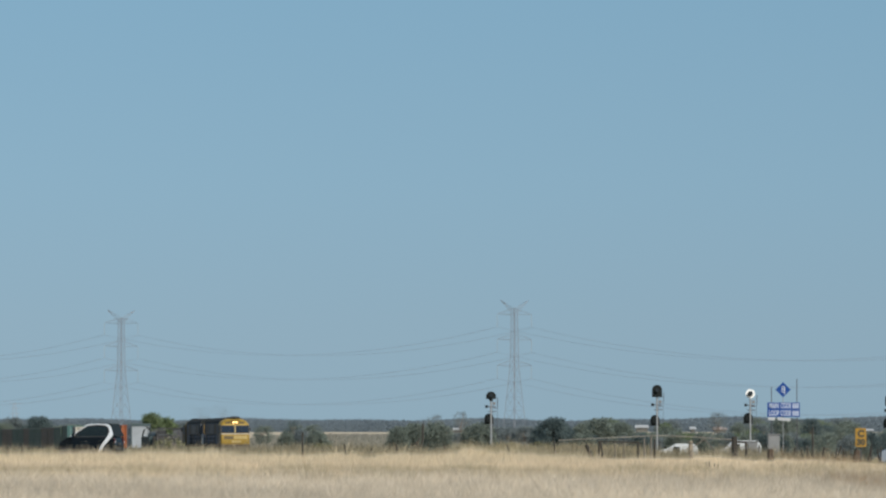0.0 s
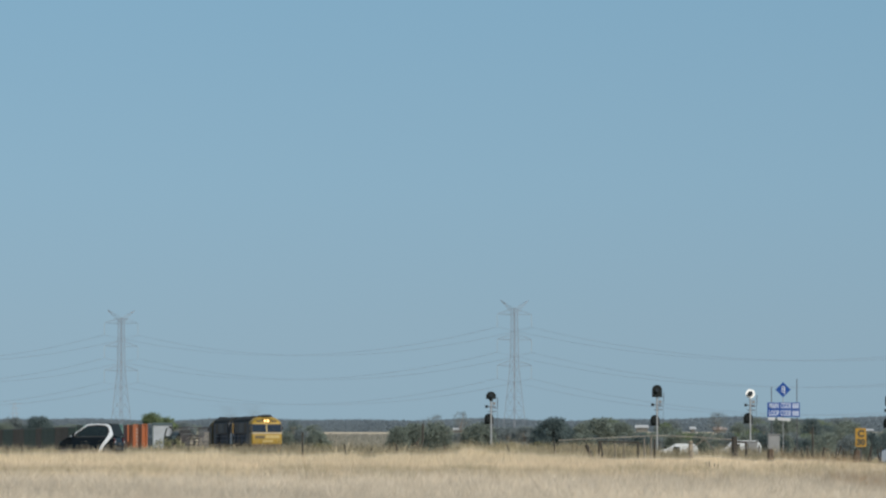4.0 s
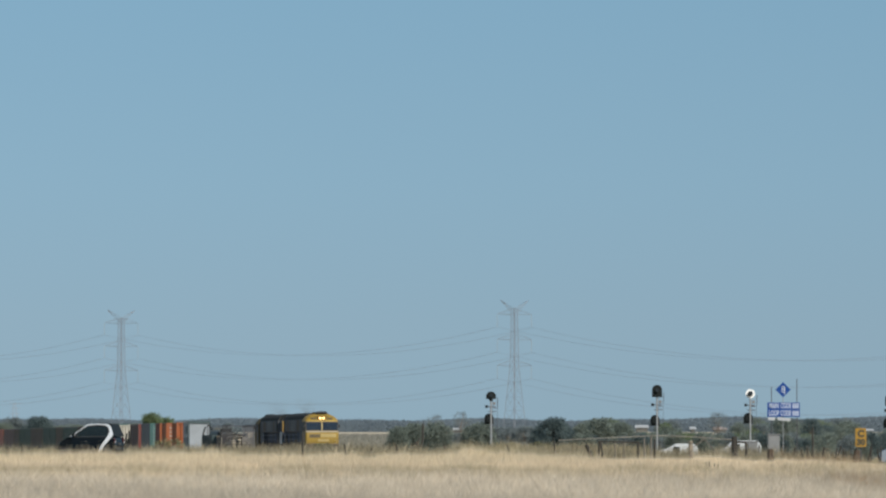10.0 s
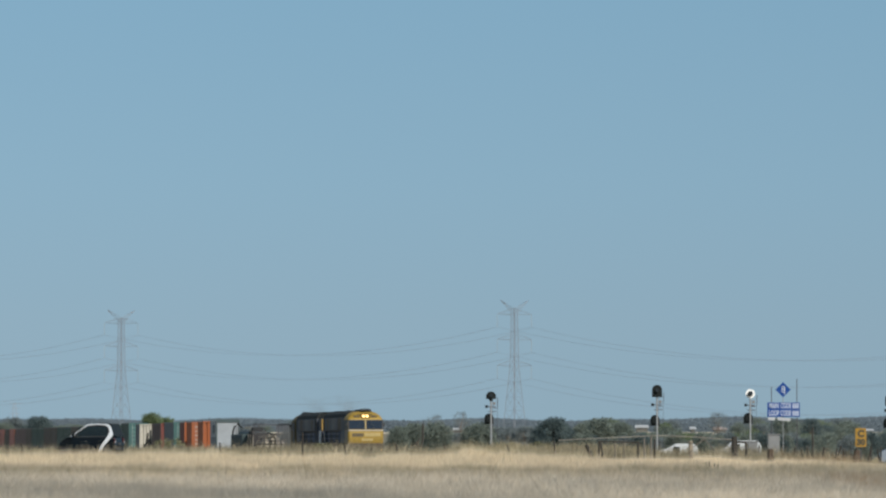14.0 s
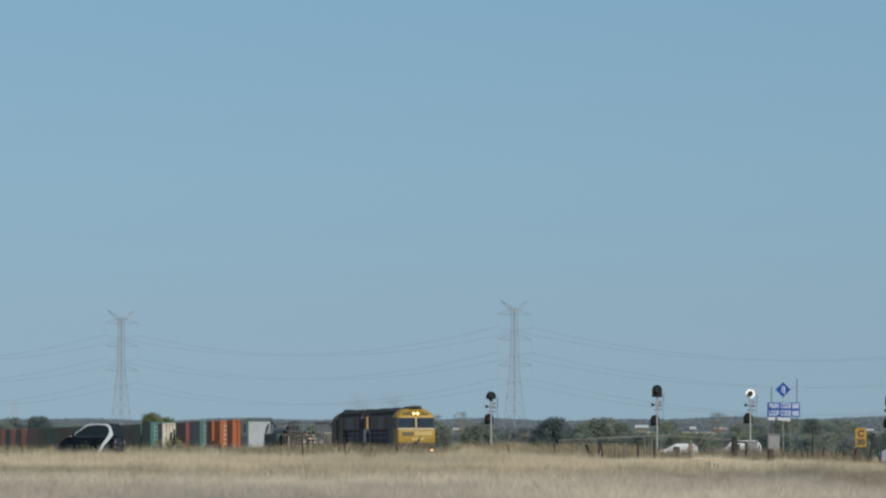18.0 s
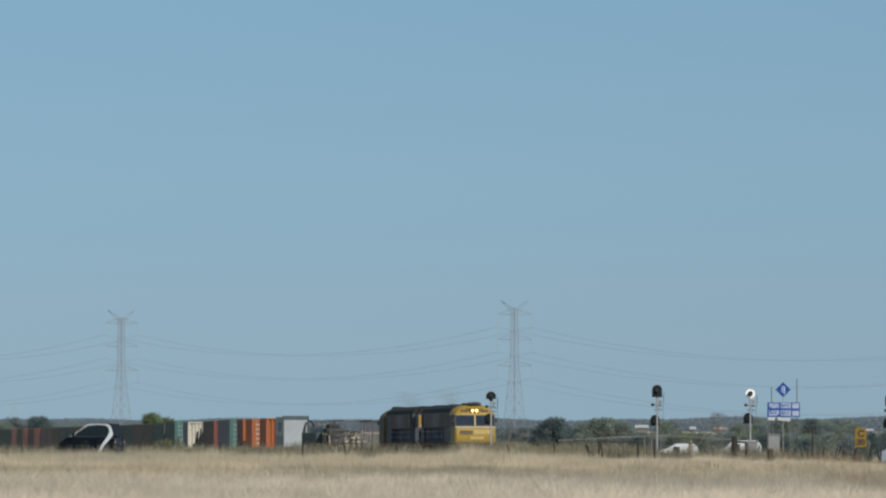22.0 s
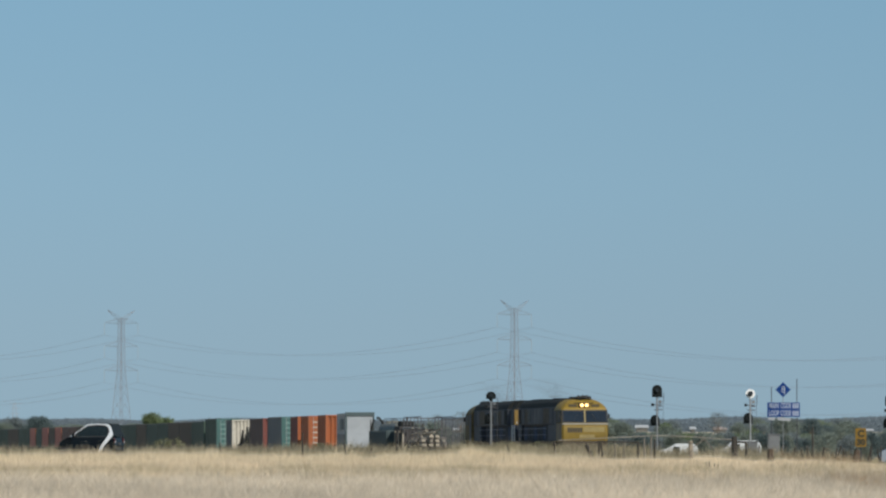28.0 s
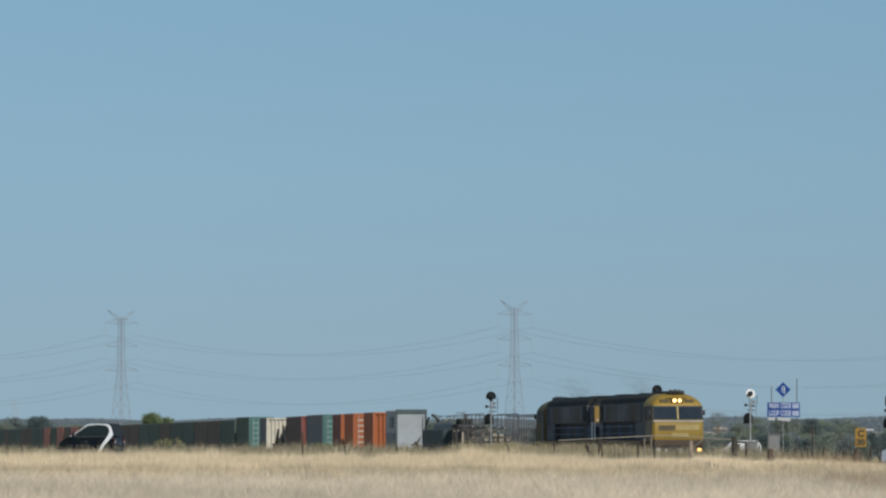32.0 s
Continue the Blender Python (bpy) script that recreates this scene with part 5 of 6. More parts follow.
def signal(x, y, z_top, z_low, kind, words):
    gz = land_z(x, y)
    t = thing("railway_signal", words, "signal", "railway signals", pose(x, y, gz))
    a, b = z_top - gz, z_low - gz
    part("mast", R((0, 0, -0.2), (0, 0, a - 0.1), 0.055, n=12), M_MAST, t, "pale grey round mast")
    part("base_plate", B(-0.3, 0.3, -0.3, 0.3, -0.25, 0.12, bevel=0.03), M_SLEEPER, t)
    part("finial", R((0, 0, a - 0.1), (0, 0, a + 0.1), 0.03, n=8), M_MAST, t)
    if kind == "ring":
        bm = R((0, -0.1, a), (0, -0.07, a), 0.305, n=28)
        target = part("target", bm, M_WHITE, t, "round white-faced target disc")
        part("target_face", R((0.0, -0.16, a), (0.0, -0.103, a), 0.17, n=22), M_SIGBLACK, target)
        bm = bmesh.new()
        rod(bm, (0, -0.32, a + 0.03), (0, -0.15, a), 0.15, 0.17, n=16)
        part("hood", bm, M_SIGBLACK, target)
        part("lens", R((0, -0.335, a + 0.03), (0, -0.322, a + 0.03), 0.1, n=14), M_GLASS, target)
        part("lamp_case", B(-0.16, 0.16, -0.07, 0.2, a - 0.2, a + 0.2, bevel=0.03), M_SIGBLACK, t)
    else:
        w, h = (0.66, 0.62) if kind == "dome" else (0.66, 0.80)
        out = [(u, v + a) for u, v in arch(w, h)]
        if kind == "dome":
            out[0], out[1] = (-0.17, a - h / 2), (0.17, a - h / 2)
            out.insert(1, (-0.0, a - h / 2))
            out = [(-0.12, a - h / 2), (0.12, a - h / 2), (0.13, a - 0.19), (0.33, a - 0.17)] + out[3:-1] + [(-0.33, a - 0.17), (-0.13, a - 0.19)]
        target = part("target", E(out, "y", -0.12, -0.08), M_SIGBLACK, t, "black rounded target board")
        bm = bmesh.new()
        rod(bm, (0, -0.3, a + 0.05), (0, -0.12, a + 0.05), 0.13, 0.14, n=16)
        part("hood", bm, M_SIGBLACK, target)
        part("lens", R((0, -0.31, a + 0.05), (0, -0.302, a + 0.05), 0.09, n=14), M_GLASS, target)
        part("lamp_case", B(-0.13, 0.13, -0.08, 0.22, a - 0.18, a + 0.2, bevel=0.03), M_SIGBLACK, t)
    # lower head, set to one side of the mast
    lower = part("lower_target", E([(u - 0.13, v + b) for u, v in arch(0.6, 0.7)], "y", 0.20, 0.25), M_SIGBLACK, t, "black lower signal head")
    part("lower_hood", R((-0.13, 0.25, b + 0.03), (-0.13, 0.43, b + 0.03), 0.16, 0.15, n=14), M_SIGBLACK, lower)
    part("lower_case", B(-0.3, 0.02, 0.07, 0.2, b - 0.22, b + 0.22, bevel=0.03), M_SIGBLACK, t)
    # service arms and ladder
    zc = (a + b) / 2 + 0.05
    part("bracket_arm", B(-0.36, 0.3, -0.03, 0.03, zc - 0.03, zc + 0.03), M_RACK, t)
    part("marker_light", B(-0.38, -0.2, -0.1, 0.1, zc - 0.08, zc + 0.1, bevel=0.02), M_SIGBLACK, t)
    part("step_platform", B(0.08, 0.42, -0.15, 0.25, zc - 0.1, zc - 0.06), M_RACK, t)
    for s in (0.12, 0.42):
        part("ladder_rail", R((s, 0.22, 0.1), (s, 0.2, a - 0.15), 0.010, n=5), M_RACK, t)
    for k in range(12):
        z = 0.4 + k * (a - 0.8) / 11
        part("rung", R((0.12, 0.21, z), (0.42, 0.21, z), 0.007, n=5), M_RACK, t)
    bm = bmesh.new()
    rod(bm, (0.42, 0.2, a - 0.15), (0.44, -0.1, a - 0.1), 0.014, n=5)
    rod(bm, (0.44, -0.1, a - 0.1), (0.44, -0.1, a - 0.75), 0.014, n=5)
    part("safety_hoop", bm, M_RACK, t)
    part("junction_box", B(0.1, 0.3, -0.1, 0.08, zc + 0.12, zc + 0.3, bevel=0.02), M_BOXGREY, t)
    part("bracket_arm", B(-0.2, 0.36, -0.025, 0.025, zc - 0.34, zc - 0.29), M_RACK, t)


signal(3.14, 358.0, 3.74, 2.26, "dome", "railway signal with black domed head on a pale mast")
signal(14.0, 358.0, 4.08, 2.16, "arch", "railway signal with tall black arched head on a pale mast")
signal(20.1, 358.0, 3.90, 2.30, "ring", "railway signal with white ring target on a pale mast")
signal(29.25, 358.0, 3.5, 2.0, "arch", "railway signal with small black arched head on a mast")



def cabinet(x, y, w, ztop):
    gz = land_z(x, y)
    H = ztop - gz
    t = thing("relay_cabinet", "weathered grey steel relay cabinet beside the signals", "cabinet", "trackside cabinets", pose(x, y, gz))
    part("body", B(-w / 2, w / 2, -0.3, 0.3, 0.05, H - 0.06, bevel=0.02), M_BOXGREY, t)
    d = part("door", B(-w / 2 + 0.05, w / 2 - 0.05, -0.325, -0.302, 0.15, H - 0.15, bevel=0.008), M_BOXGREY, t)
    part("handle", B(w / 2 - 0.14, w / 2 - 0.1, -0.36, -0.326, H * 0.5, H * 0.5 + 0.16), M_STEEL, d)
    part("lid", B(-w / 2 - 0.05, w / 2 + 0.05, -0.36, 0.34, H - 0.06, H, bevel=0.015), M_BOXGREY, t)
    part("plinth", B(-w / 2 - 0.04, w / 2 + 0.04, -0.34, 0.34, -0.2, 0.05), M_SLEEPER, t)


cabinet(19.8, 350.0, 0.62, 0.82)
cabinet(20.95, 347.0, 0.74, 1.28)

# ---------- blue junction sign ----------
M_BLUE = mat("sign_blue", (0.009, 0.048, 0.20), 0.7, spec=0.2, vary=0.1, scale=2)
M_SIGNWHITE = mat("sign_white", (0.52, 0.55, 0.58), 0.55, vary=0.1, scale=3)
M_BOARD = mat("dusty_white_board", (0.36, 0.37, 0.38), 0.6, vary=0.15, scale=3)
M_GREYTEXT = mat("faded_sign_text", (0.34, 0.385, 0.48), 0.7, vary=0.2, scale=3)


def junction_sign():
    x, y = 21.75, 350.0
    gz = land_z(x, y)
    s = 9680 / 350.0
    t = thing("junction_sign", "blue and white railway sign boards with blue diamond on poles", "sign", at=pose(x, y, gz))
    up = 1.5 - gz

    def zz(v):
        return up + v / s

    d = 0.49
    dia = part("diamond_board", E([(0, zz(72) - d), (d, zz(72)), (0, zz(72) + d), (-d, zz(72))], "y", -0.06, -0.035), M_BLUE, t, "blue diamond board with white mark")
    for k, zo in enumerate((0.13, -0.08)):
        bm = bmesh.new()
        for a in range(10):
            p, q = 2 * math.pi * a / 10, 2 * math.pi * (a + 1) / 10
            rod(bm, (0.085 * math.cos(p), -0.066, zz(72) + zo + 0.09 * math.sin(p)), (0.085 * math.cos(q), -0.066, zz(72) + zo + 0.09 * math.sin(q)), 0.02, n=5)
        part("white_ring", bm, M_SIGNWHITE, dia)
    part("white_bar", B(0.075, 0.11, -0.072, -0.062, zz(72) - 0.3, zz(72) + 0.2), M_SIGNWHITE, dia)
    # panel with six white boards
    x0, x1, z0, z1 = -28 / s, 29.5 / s, zz(24), zz(49.5)
    pan = part("panel_backing", B(x0, x1, -0.08, -0.05, z0, z1), M_BLUE, t, "blue framed panel")
    for word, u, v in (("MAIN", -16.2, 43.4), ("CODE", 4.6, 43.4), ("LOOP", -16.2, 30.4), ("CODE", 4.6, 30.4)):
        lettering("lettering", word, 12.6 / s, M_GREYTEXT, pan, pose(u / s, -0.086, zz(v), 90) @ Matrix.Diagonal((0.54, 1, 1, 1)), bold=0.014)
    for v in (43.4, 30.4):
        for k in range(3):
            u = 16.6 + k * 3.9
            part("number_bar", B(u / s, (u + 3.0) / s, -0.088, -0.081, zz(v - 4.5), zz(v + 4.5)), M_GREYTEXT, pan)
    part("seam", B(-5.6 / s, -4.6 / s, -0.086, -0.081, z0, z1), M_BLUE, pan)
    for px, top, bot in ((-20.5, 77, -60), (0.0, 58, -60), (24.5, 91, -60)):
        part("pole", R((px / s, 0, 0 - 0.1), (px / s, 0, zz(top)), 0.026 if px else 0.024, n=8), M_RACK if px else M_MAST, t, "thin grey pole")
    bm = B(-10 / s, 13 / s, -0.09, -0.07, zz(17.5), zz(22.5))
    bmesh.ops.rotate(bm, verts=bm.verts, cent=(0, 0, zz(20)), matrix=Matrix.Rotation(0.1, 3, "Y"))
    part("name_board", bm, M_BOARD, t, "narrow tilted white board")
    part("small_plate", E([(-26 / s, zz(18)), (-15 / s, zz(18)), (-14 / s, zz(23)), (-27 / s, zz(23))], "y", -0.09, -0.07), M_BOARD, t)


junction_sign()

M_SIGNYEL = mat("sign_yellow", (0.255, 0.14, 0.012), 0.6, vary=0.15, scale=2, stain=(0.21, 0.12, 0.03))


M_SIGNTEXT = mat("faded_sign_lettering", (0.055, 0.042, 0.018), 0.7, vary=0.3, scale=4)


def speed_sign():
    x, y = 22.9, 300.0
    gz = land_z(x, y)
    t = thing("warning_sign", "tall yellow trackside board lettered C 30", "sign", at=pose(x, y, gz))
    s = 9680 / y
    z0, z1 = 1.5 - gz - 29 / s, 1.5 - gz + 4 / s
    part("post", R((0, 0.05, -0.2), (0, 0.05, z1 - 0.05), 0.035, n=8), M_RACK, t)
    out = []
    for cx, cz, a0 in ((0.24, z0 + 0.06, -90), (0.24, z1 - 0.06, 0), (-0.24, z1 - 0.06, 90), (-0.24, z0 + 0.06, 180)):
        for k in range(4):
            a = radians(a0 + k * 30)
            out.append((cx + 0.06 * math.cos(a), cz + 0.06 * math.sin(a)))
    board = part("board", E(out, "y", -0.03, 0.0), M_SIGNYEL, t, "yellow rounded board")
    zm = (z0 + z1) / 2
    lettering("letter", "C", 0.5, M_SIGNTEXT, board, pose(0, -0.034, zm + 0.2, 90), bold=0.035)
    lettering("number", "30", 0.44, M_SIGNTEXT, board, pose(0, -0.034, zm - 0.27, 90), bold=0.035)


speed_sign()

# ---------- fence and gate ----------
def post(x, y, ztop, r, lean, words="dark weathered wooden fence post", material=M_DEADWOOD):
    gz = land_z(x, y)
    H = ztop - gz
    bm = bmesh.new()
    rod(bm, (0, 0, -0.3), (lean * H * 0.5, 0, H * 0.5), r, r * 0.92, n=7)
    rod(bm, (lean * H * 0.5, 0, H * 0.5), (lean * H, 0.02, H), r * 0.92, r * 0.8, n=7)
    ob = part("fence_post", bm, material)
    ob.matrix_basis = pose(x, y, gz)
    tagged(ob, words, "post", "posts of the paddock fence")


POSTS = ((-17.4, 0.93, 0.06, -0.2), (-18.2, 0.9, 0.05, 0.1), (-9.2, 1.0, 0.05, -0.12), (-5.85, 1.42, 0.055, 0.0), (-3.95, 0.95, 0.05, -0.22), (-3.1, 0.8, 0.045, 0.25), (-1.75, 0.95, 0.055, -0.3), (0.25, 0.92, 0.05, -0.3), (2.85, 0.9, 0.05, -0.25), (4.7, 1.05, 0.055, -0.08), (15.4, 1.65, 0.06, 0.0), (15.75, 0.8, 0.06, 0.15), (16.3, 0.86, 0.06, 0.3), (17.2, 0.78, 0.1, 0.05), (17.6, 0.86, 0.06, 0.22), (18.2, 0.85, 0.05, 0.05), (12.1, 1.02, 0.05, 0.0), (13.1, 0.9, 0.05, 0.1), (14.2, 0.85, 0.05, -0.1))
for x, zt, r, lean in POSTS:
    y = 213.0 if x < 3 else 205.2
    post(x * y / 228, y, 1.5 - (1.5 - zt) * y / 228, r * 0.65, lean)
M_STUMPDARK = mat("russet_stump_wood", (0.065, 0.045, 0.03), 0.9, vary=0.35, scale=5, bump=0.5)
for px, zt, r, lean in ((13.08, 0.86, 0.035, 0.1), (13.45, 0.82, 0.03, -0.12), (13.62, 0.88, 0.03, 0.0), (14.6, 0.84, 0.04, 0.15), (15.02, 0.8, 0.03, -0.1), (15.95, 0.85, 0.04, 0.05), (16.4, 0.8, 0.035, -0.2)):
    post(px, 204.4, zt, r, lean, "short dark weathered fence post")
post(11.94, 200.0, 0.82, 0.13, 0.05, "low russet-brown tree stump in the grass", M_STUMPDARK)
post(15.06, 200.0, 0.77, 0.14, 0.12, "low russet-brown tree stump in the grass", M_STUMPDARK)
# stout old strainers
post(5.66, 205.2, 0.96, 0.085, -0.4, "split dark stump of an old strainer post")
post(6.02, 205.2, 1.1, 0.04, -0.14, "split dark stump of an old strainer post")
post(10.94, 205.2, 1.27, 0.13, -0.02, "stout weathered gate strainer post")
M_STUMP = mat("tan_stump_wood", (0.23, 0.19, 0.14), 0.9, vary=0.3, scale=4, bump=0.4)
post(9.3, 205.5, 1.10, 0.1, 0.0, "weathered tan wooden stump by the old gate", M_STUMP)


M_PIPE = mat("bleached_gate_pipe", (0.21, 0.19, 0.16), 0.8, vary=0.25, scale=3, bump=0.2)


def old_gate():
    y = 205.2
    gz = land_z(7.6, y)
    s = 9680 / y
    t = thing("pipe_gate", "bent pale pipe rail of an old farm gate with bracing", "gate", at=pose(0, y, gz))

    def pt(px, py, dy=0.0):
        return ((px - 784) / s, dy, 1.5 - gz - (py - 762) / s)

    def pipe(name, a, b, r=0.02, material=M_OLDWOOD, words=""):
        part(name, R(pt(*a), pt(*b), r, n=7), material, t, words)

    pipe("top_rail", (988, 779.5), (1070, 775.5), 0.014, M_PIPE)
    pipe("top_rail", (1070, 775.5), (1165, 771), 0.017, M_PIPE)
    pipe("top_rail", (1165, 771), (1235, 774), 0.017, M_PIPE)
    pipe("top_rail", (1235, 774), (1302, 779), 0.017, M_PIPE)
    pipe("lower_rail", (1058, 781), (1132, 783), 0.024, M_DEADWOOD)
    pipe("brace", (1246, 777), (1226, 792))
    pipe("brace", (1246, 777), (1266, 800))
    pipe("brace", (1296, 780), (1290, 802))
    for px, py, r, mt in ((1060, 781, 0.035, M_DEADWOOD), (1129, 781, 0.035, M_DEADWOOD), (1140, 776, 0.03, M_OLDWOOD), (1152, 773, 0.035, M_OLDWOOD), (1158, 778, 0.035, M_DEADWOOD), (1088, 781, 0.018, M_OLDWOOD), (1104, 781, 0.018, M_OLDWOOD), (1320, 782, 0.05, M_DEADWOOD)):
        part("upright", R(((px - 784) / s, 0, -0.2), pt(px, py), r, n=7), mt, t)
    pipe("side_rail", (1300, 782), (1322, 783), 0.04, M_DEADWOOD)


old_gate()


def thistle(x, y):
    gz = land_z(x, y)
    t = thing("thistle", "dry dark thistle standing in the pale grass", "plant", at=pose(x, y, gz))
    rg = random.Random(3)
    for k in range(5):
        a, h = rg.uniform(-0.2, 0.2), rg.uniform(0.28, 0.42)
        part("stalk", R((a * 0.3, 0, 0), (a, rg.uniform(-0.1, 0.1), h), 0.009, 0.006, n=5), M_OLDWOOD, t)
        part("seed_head", R((a, 0, h - 0.03), (a, 0, h + 0.05), 0.011, 0.016, n=7), M_OLDWOOD, t)


thistle(7.55, 153.0)

# ---------- small two-seat car ----------
M_CARBLACK = mat("black_car_paint", (0.005, 0.008, 0.011), 0.2, spec=0.12, vary=0.2, scale=2, bump=0.0)
M_CARSILVER = mat("silver_white_car_paint", (0.62, 0.64, 0.66), 0.3, 0.15, vary=0.05, scale=2, bump=0.0)
M_TAIL = mat("red_tail_lens", (0.055, 0.009, 0.009), 0.2, vary=0.1, scale=2, bump=0.0)
M_CARGLASS = glass_mat("tinted_car_glass", (0.09, 0.13, 0.13))
M_SEAT = mat("dark_seat_cloth", (0.03, 0.03, 0.032), 0.9, vary=0.2, scale=8)


def half_w(z, base=0.76):
    if z < 0.45:
        return base - 0.06 * (0.45 - z) / 0.3
    return base if z < 0.9 else base - 0.17 * (z - 0.9) / 0.62


def shell(outline, inset=0.0):
    """A solid as wide as the car is at each height."""
    bm = bmesh.new()
    a = [bm.verts.new((x, -half_w(z) + inset, z)) for x, z in outline]
    b = [bm.verts.new((x, half_w(z) - inset, z)) for x, z in outline]
    n = len(outline)
    for i in range(n):
        bm.faces.new((a[i], a[(i + 1) % n], b[(i + 1) % n], b[i]))
    bm.faces.new(a[::-1])
    bm.faces.new(b)
    bmesh.ops.recalc_face_normals(bm, faces=bm.faces)
    return bm


def plate(outline, s, off=0.012, thick=0.02):
    """A panel that lies on one side of the car."""
    bm = bmesh.new()
    a = [bm.verts.new((x, s * (half_w(z) + off), z)) for x, z in outline]
    b = [bm.verts.new((x, s * (half_w(z) + off - thick), z)) for x, z in outline]
    n = len(outline)
    for i in range(n):
        bm.faces.new((a[i], a[(i + 1) % n], b[(i + 1) % n], b[i]))
    bm.faces.new(a)
    bm.faces.new(b[::-1])
    bmesh.ops.recalc_face_normals(bm, faces=bm.faces)
    return bm


def slab(p0, p1, w0, w1, thick, z_off=0.0):
    """A sloping cross panel between two (x, z) edges of half widths w0, w1."""
    bm = bmesh.new()
    d = Vector((p1[0] - p0[0], 0, p1[1] - p0[1])).normalized()
    nrm = Vector((-d.z, 0, d.x)) * thick
    top = [Vector((p0[0], -w0, p0[1])), Vector((p0[0], w0, p0[1])), Vector((p1[0], w1, p1[1])), Vector((p1[0], -w1, p1[1]))]
    a = [bm.verts.new(v) for v in top]
    b = [bm.verts.new(v + nrm) for v in top]
    for i in range(4):
        bm.faces.new((a[i], a[(i + 1) % 4], b[(i + 1) % 4], b[i]))
    bm.faces.new(a[::-1])
    bm.faces.new(b)
    bmesh.ops.recalc_face_normals(bm, faces=bm.faces)
    return bm


def small_car(at):
    t = thing("small_car", "tiny black and silver two-seat car parked beyond the grass", "car", at=at)
    lower = [(1.2, 0.24), (1.25, 0.42), (1.24, 0.62), (1.08, 0.82), (0.88, 0.95), (0.62, 1.02), (-1.22, 1.0), (-1.29, 0.8), (-1.3, 0.5), (-1.24, 0.24)]
    bm = shell(lower)
    bmesh.ops.bevel(bm, geom=[e for e in bm.edges], offset=0.05, segments=2, affect="EDGES")
    smooth(part("body", bm, M_CARBLACK, t, "glossy black lower body"), 50)
    part("bonnet", slab((0.66, 1.02), (1.06, 0.85), 0.66, 0.6, -0.02), M_CARBLACK, t)
    part("roof", slab((-0.05, 1.50), (-0.55, 1.545), 0.57, 0.56, -0.03), M_PANE, t, "dark glass roof panel")
    part("roof_rear", slab((-0.55, 1.545), (-1.10, 1.51), 0.56, 0.60, -0.03), M_PANE, t)
    part("windscreen", slab((0.64, 1.02), (-0.05, 1.50), 0.69, 0.57, 0.012), M_CARGLASS, t)
    part("rear_window", slab((-1.10, 1.515), (-1.29, 1.02), 0.625, 0.765, 0.012), M_PANE, t, "dark sloping rear window")
    for s in (-1, 1):
        part("front_pillar", plate([(0.72, 0.99), (0.65, 0.99), (0.31, 1.25), (-0.07, 1.485), (-0.50, 1.52), (-0.5, 1.56), (-0.05, 1.525), (0.28, 1.30)], s, off=0.018, thick=0.03), M_CARSILVER, t, "silver roof and windscreen pillar")
        part("rear_pillar", plate([(-0.50, 1.52), (-0.84, 1.50), (-1.0, 1.41), (-1.06, 1.22), (-1.01, 1.06), (-1.24, 1.08), (-1.2, 1.26), (-1.08, 1.46), (-0.9, 1.54), (-0.5, 1.56)], s, off=0.018, thick=0.03), M_CARSILVER, t, "silver safety-cell arch")
        part("lower_pillar", plate([(-1.01, 1.06), (-0.84, 0.82), (-0.66, 0.56), (-0.6, 0.36), (-0.69, 0.36), (-0.83, 0.6), (-1.05, 0.84), (-1.18, 1.0), (-1.24, 1.08)], s, off=0.018, thick=0.03), M_CARSILVER, t)
        door = part("door", plate([(0.62, 0.98), (0.66, 0.5), (0.5, 0.36), (-0.54, 0.38), (-0.63, 0.58), (-0.81, 0.84), (-0.95, 1.0)], s, off=0.012), M_CARBLACK, t, "black door panel")
        part("door_handle", B(-0.62, -0.46, s * 0.79 - 0.015, s * 0.79 + 0.015, 0.84, 0.88), M_CARBLACK, door)
        part("side_window", plate([(0.60, 1.0), (0.30, 1.225), (-0.07, 1.455), (-0.50, 1.495), (-0.83, 1.475), (-0.98, 1.39), (-1.04, 1.22), (-0.99, 1.05), (-0.95, 1.0)], s, off=0.004, thick=0.01), M_CARGLASS, t, "tinted side window")
        part("window_seal", plate([(0.58, 0.97), (0.58, 1.0), (-0.98, 1.03), (-0.95, 0.99)], s, off=0.02), M_BLACK, t)
        part("window_frame", plate([(0.60, 1.0), (0.30, 1.25), (-0.07, 1.485), (-0.5, 1.52), (-0.83, 1.50), (-0.83, 1.455), (-0.5, 1.47), (-0.07, 1.43), (0.27, 1.2), (0.5, 1.0)], s, off=0.015), M_BLACK, t, "black upper window frame")
        part("window_frame", plate([(-0.83, 1.50), (-1.0, 1.41), (-1.06, 1.22), (-1.0, 1.04), (-0.95, 1.04), (-1.0, 1.22), (-0.95, 1.37), (-0.83, 1.455)], s, off=0.015), M_BLACK, t)
        part("quarter_panel", plate([(-1.2, 0.97), (-1.08, 0.8), (-0.9, 0.6), (-1.05, 0.58), (-1.26, 0.6), (-1.29, 0.84), (-1.25, 1.03)], s, off=0.012), M_CARBLACK, t)
        m = part("mirror", B(0.44, 0.56, *sorted((s * 0.79, s * 0.95)), 1.02, 1.15, bevel=0.02), M_CARBLACK, t)
        part("mirror_glass", B(0.432, 0.439, *sorted((s * 0.81, s * 0.93)), 1.04, 1.13), M_STEEL, m)
        tail = part("tail_light", B(-1.32, -1.2, *sorted((s * 0.6, s * 0.755)), 0.72, 0.94, bevel=0.03), M_TAIL, t, "red tail lamp cluster")
        part("reverse_lamp", R((-1.335, s * 0.68, 0.77), (-1.31, s * 0.68, 0.77), 0.035, n=10), M_LENS, tail)
        part("headlight", B(1.0, 1.2, *sorted((s * 0.5, s * 0.72)), 0.66, 0.80, bevel=0.04), M_GLASS, t)
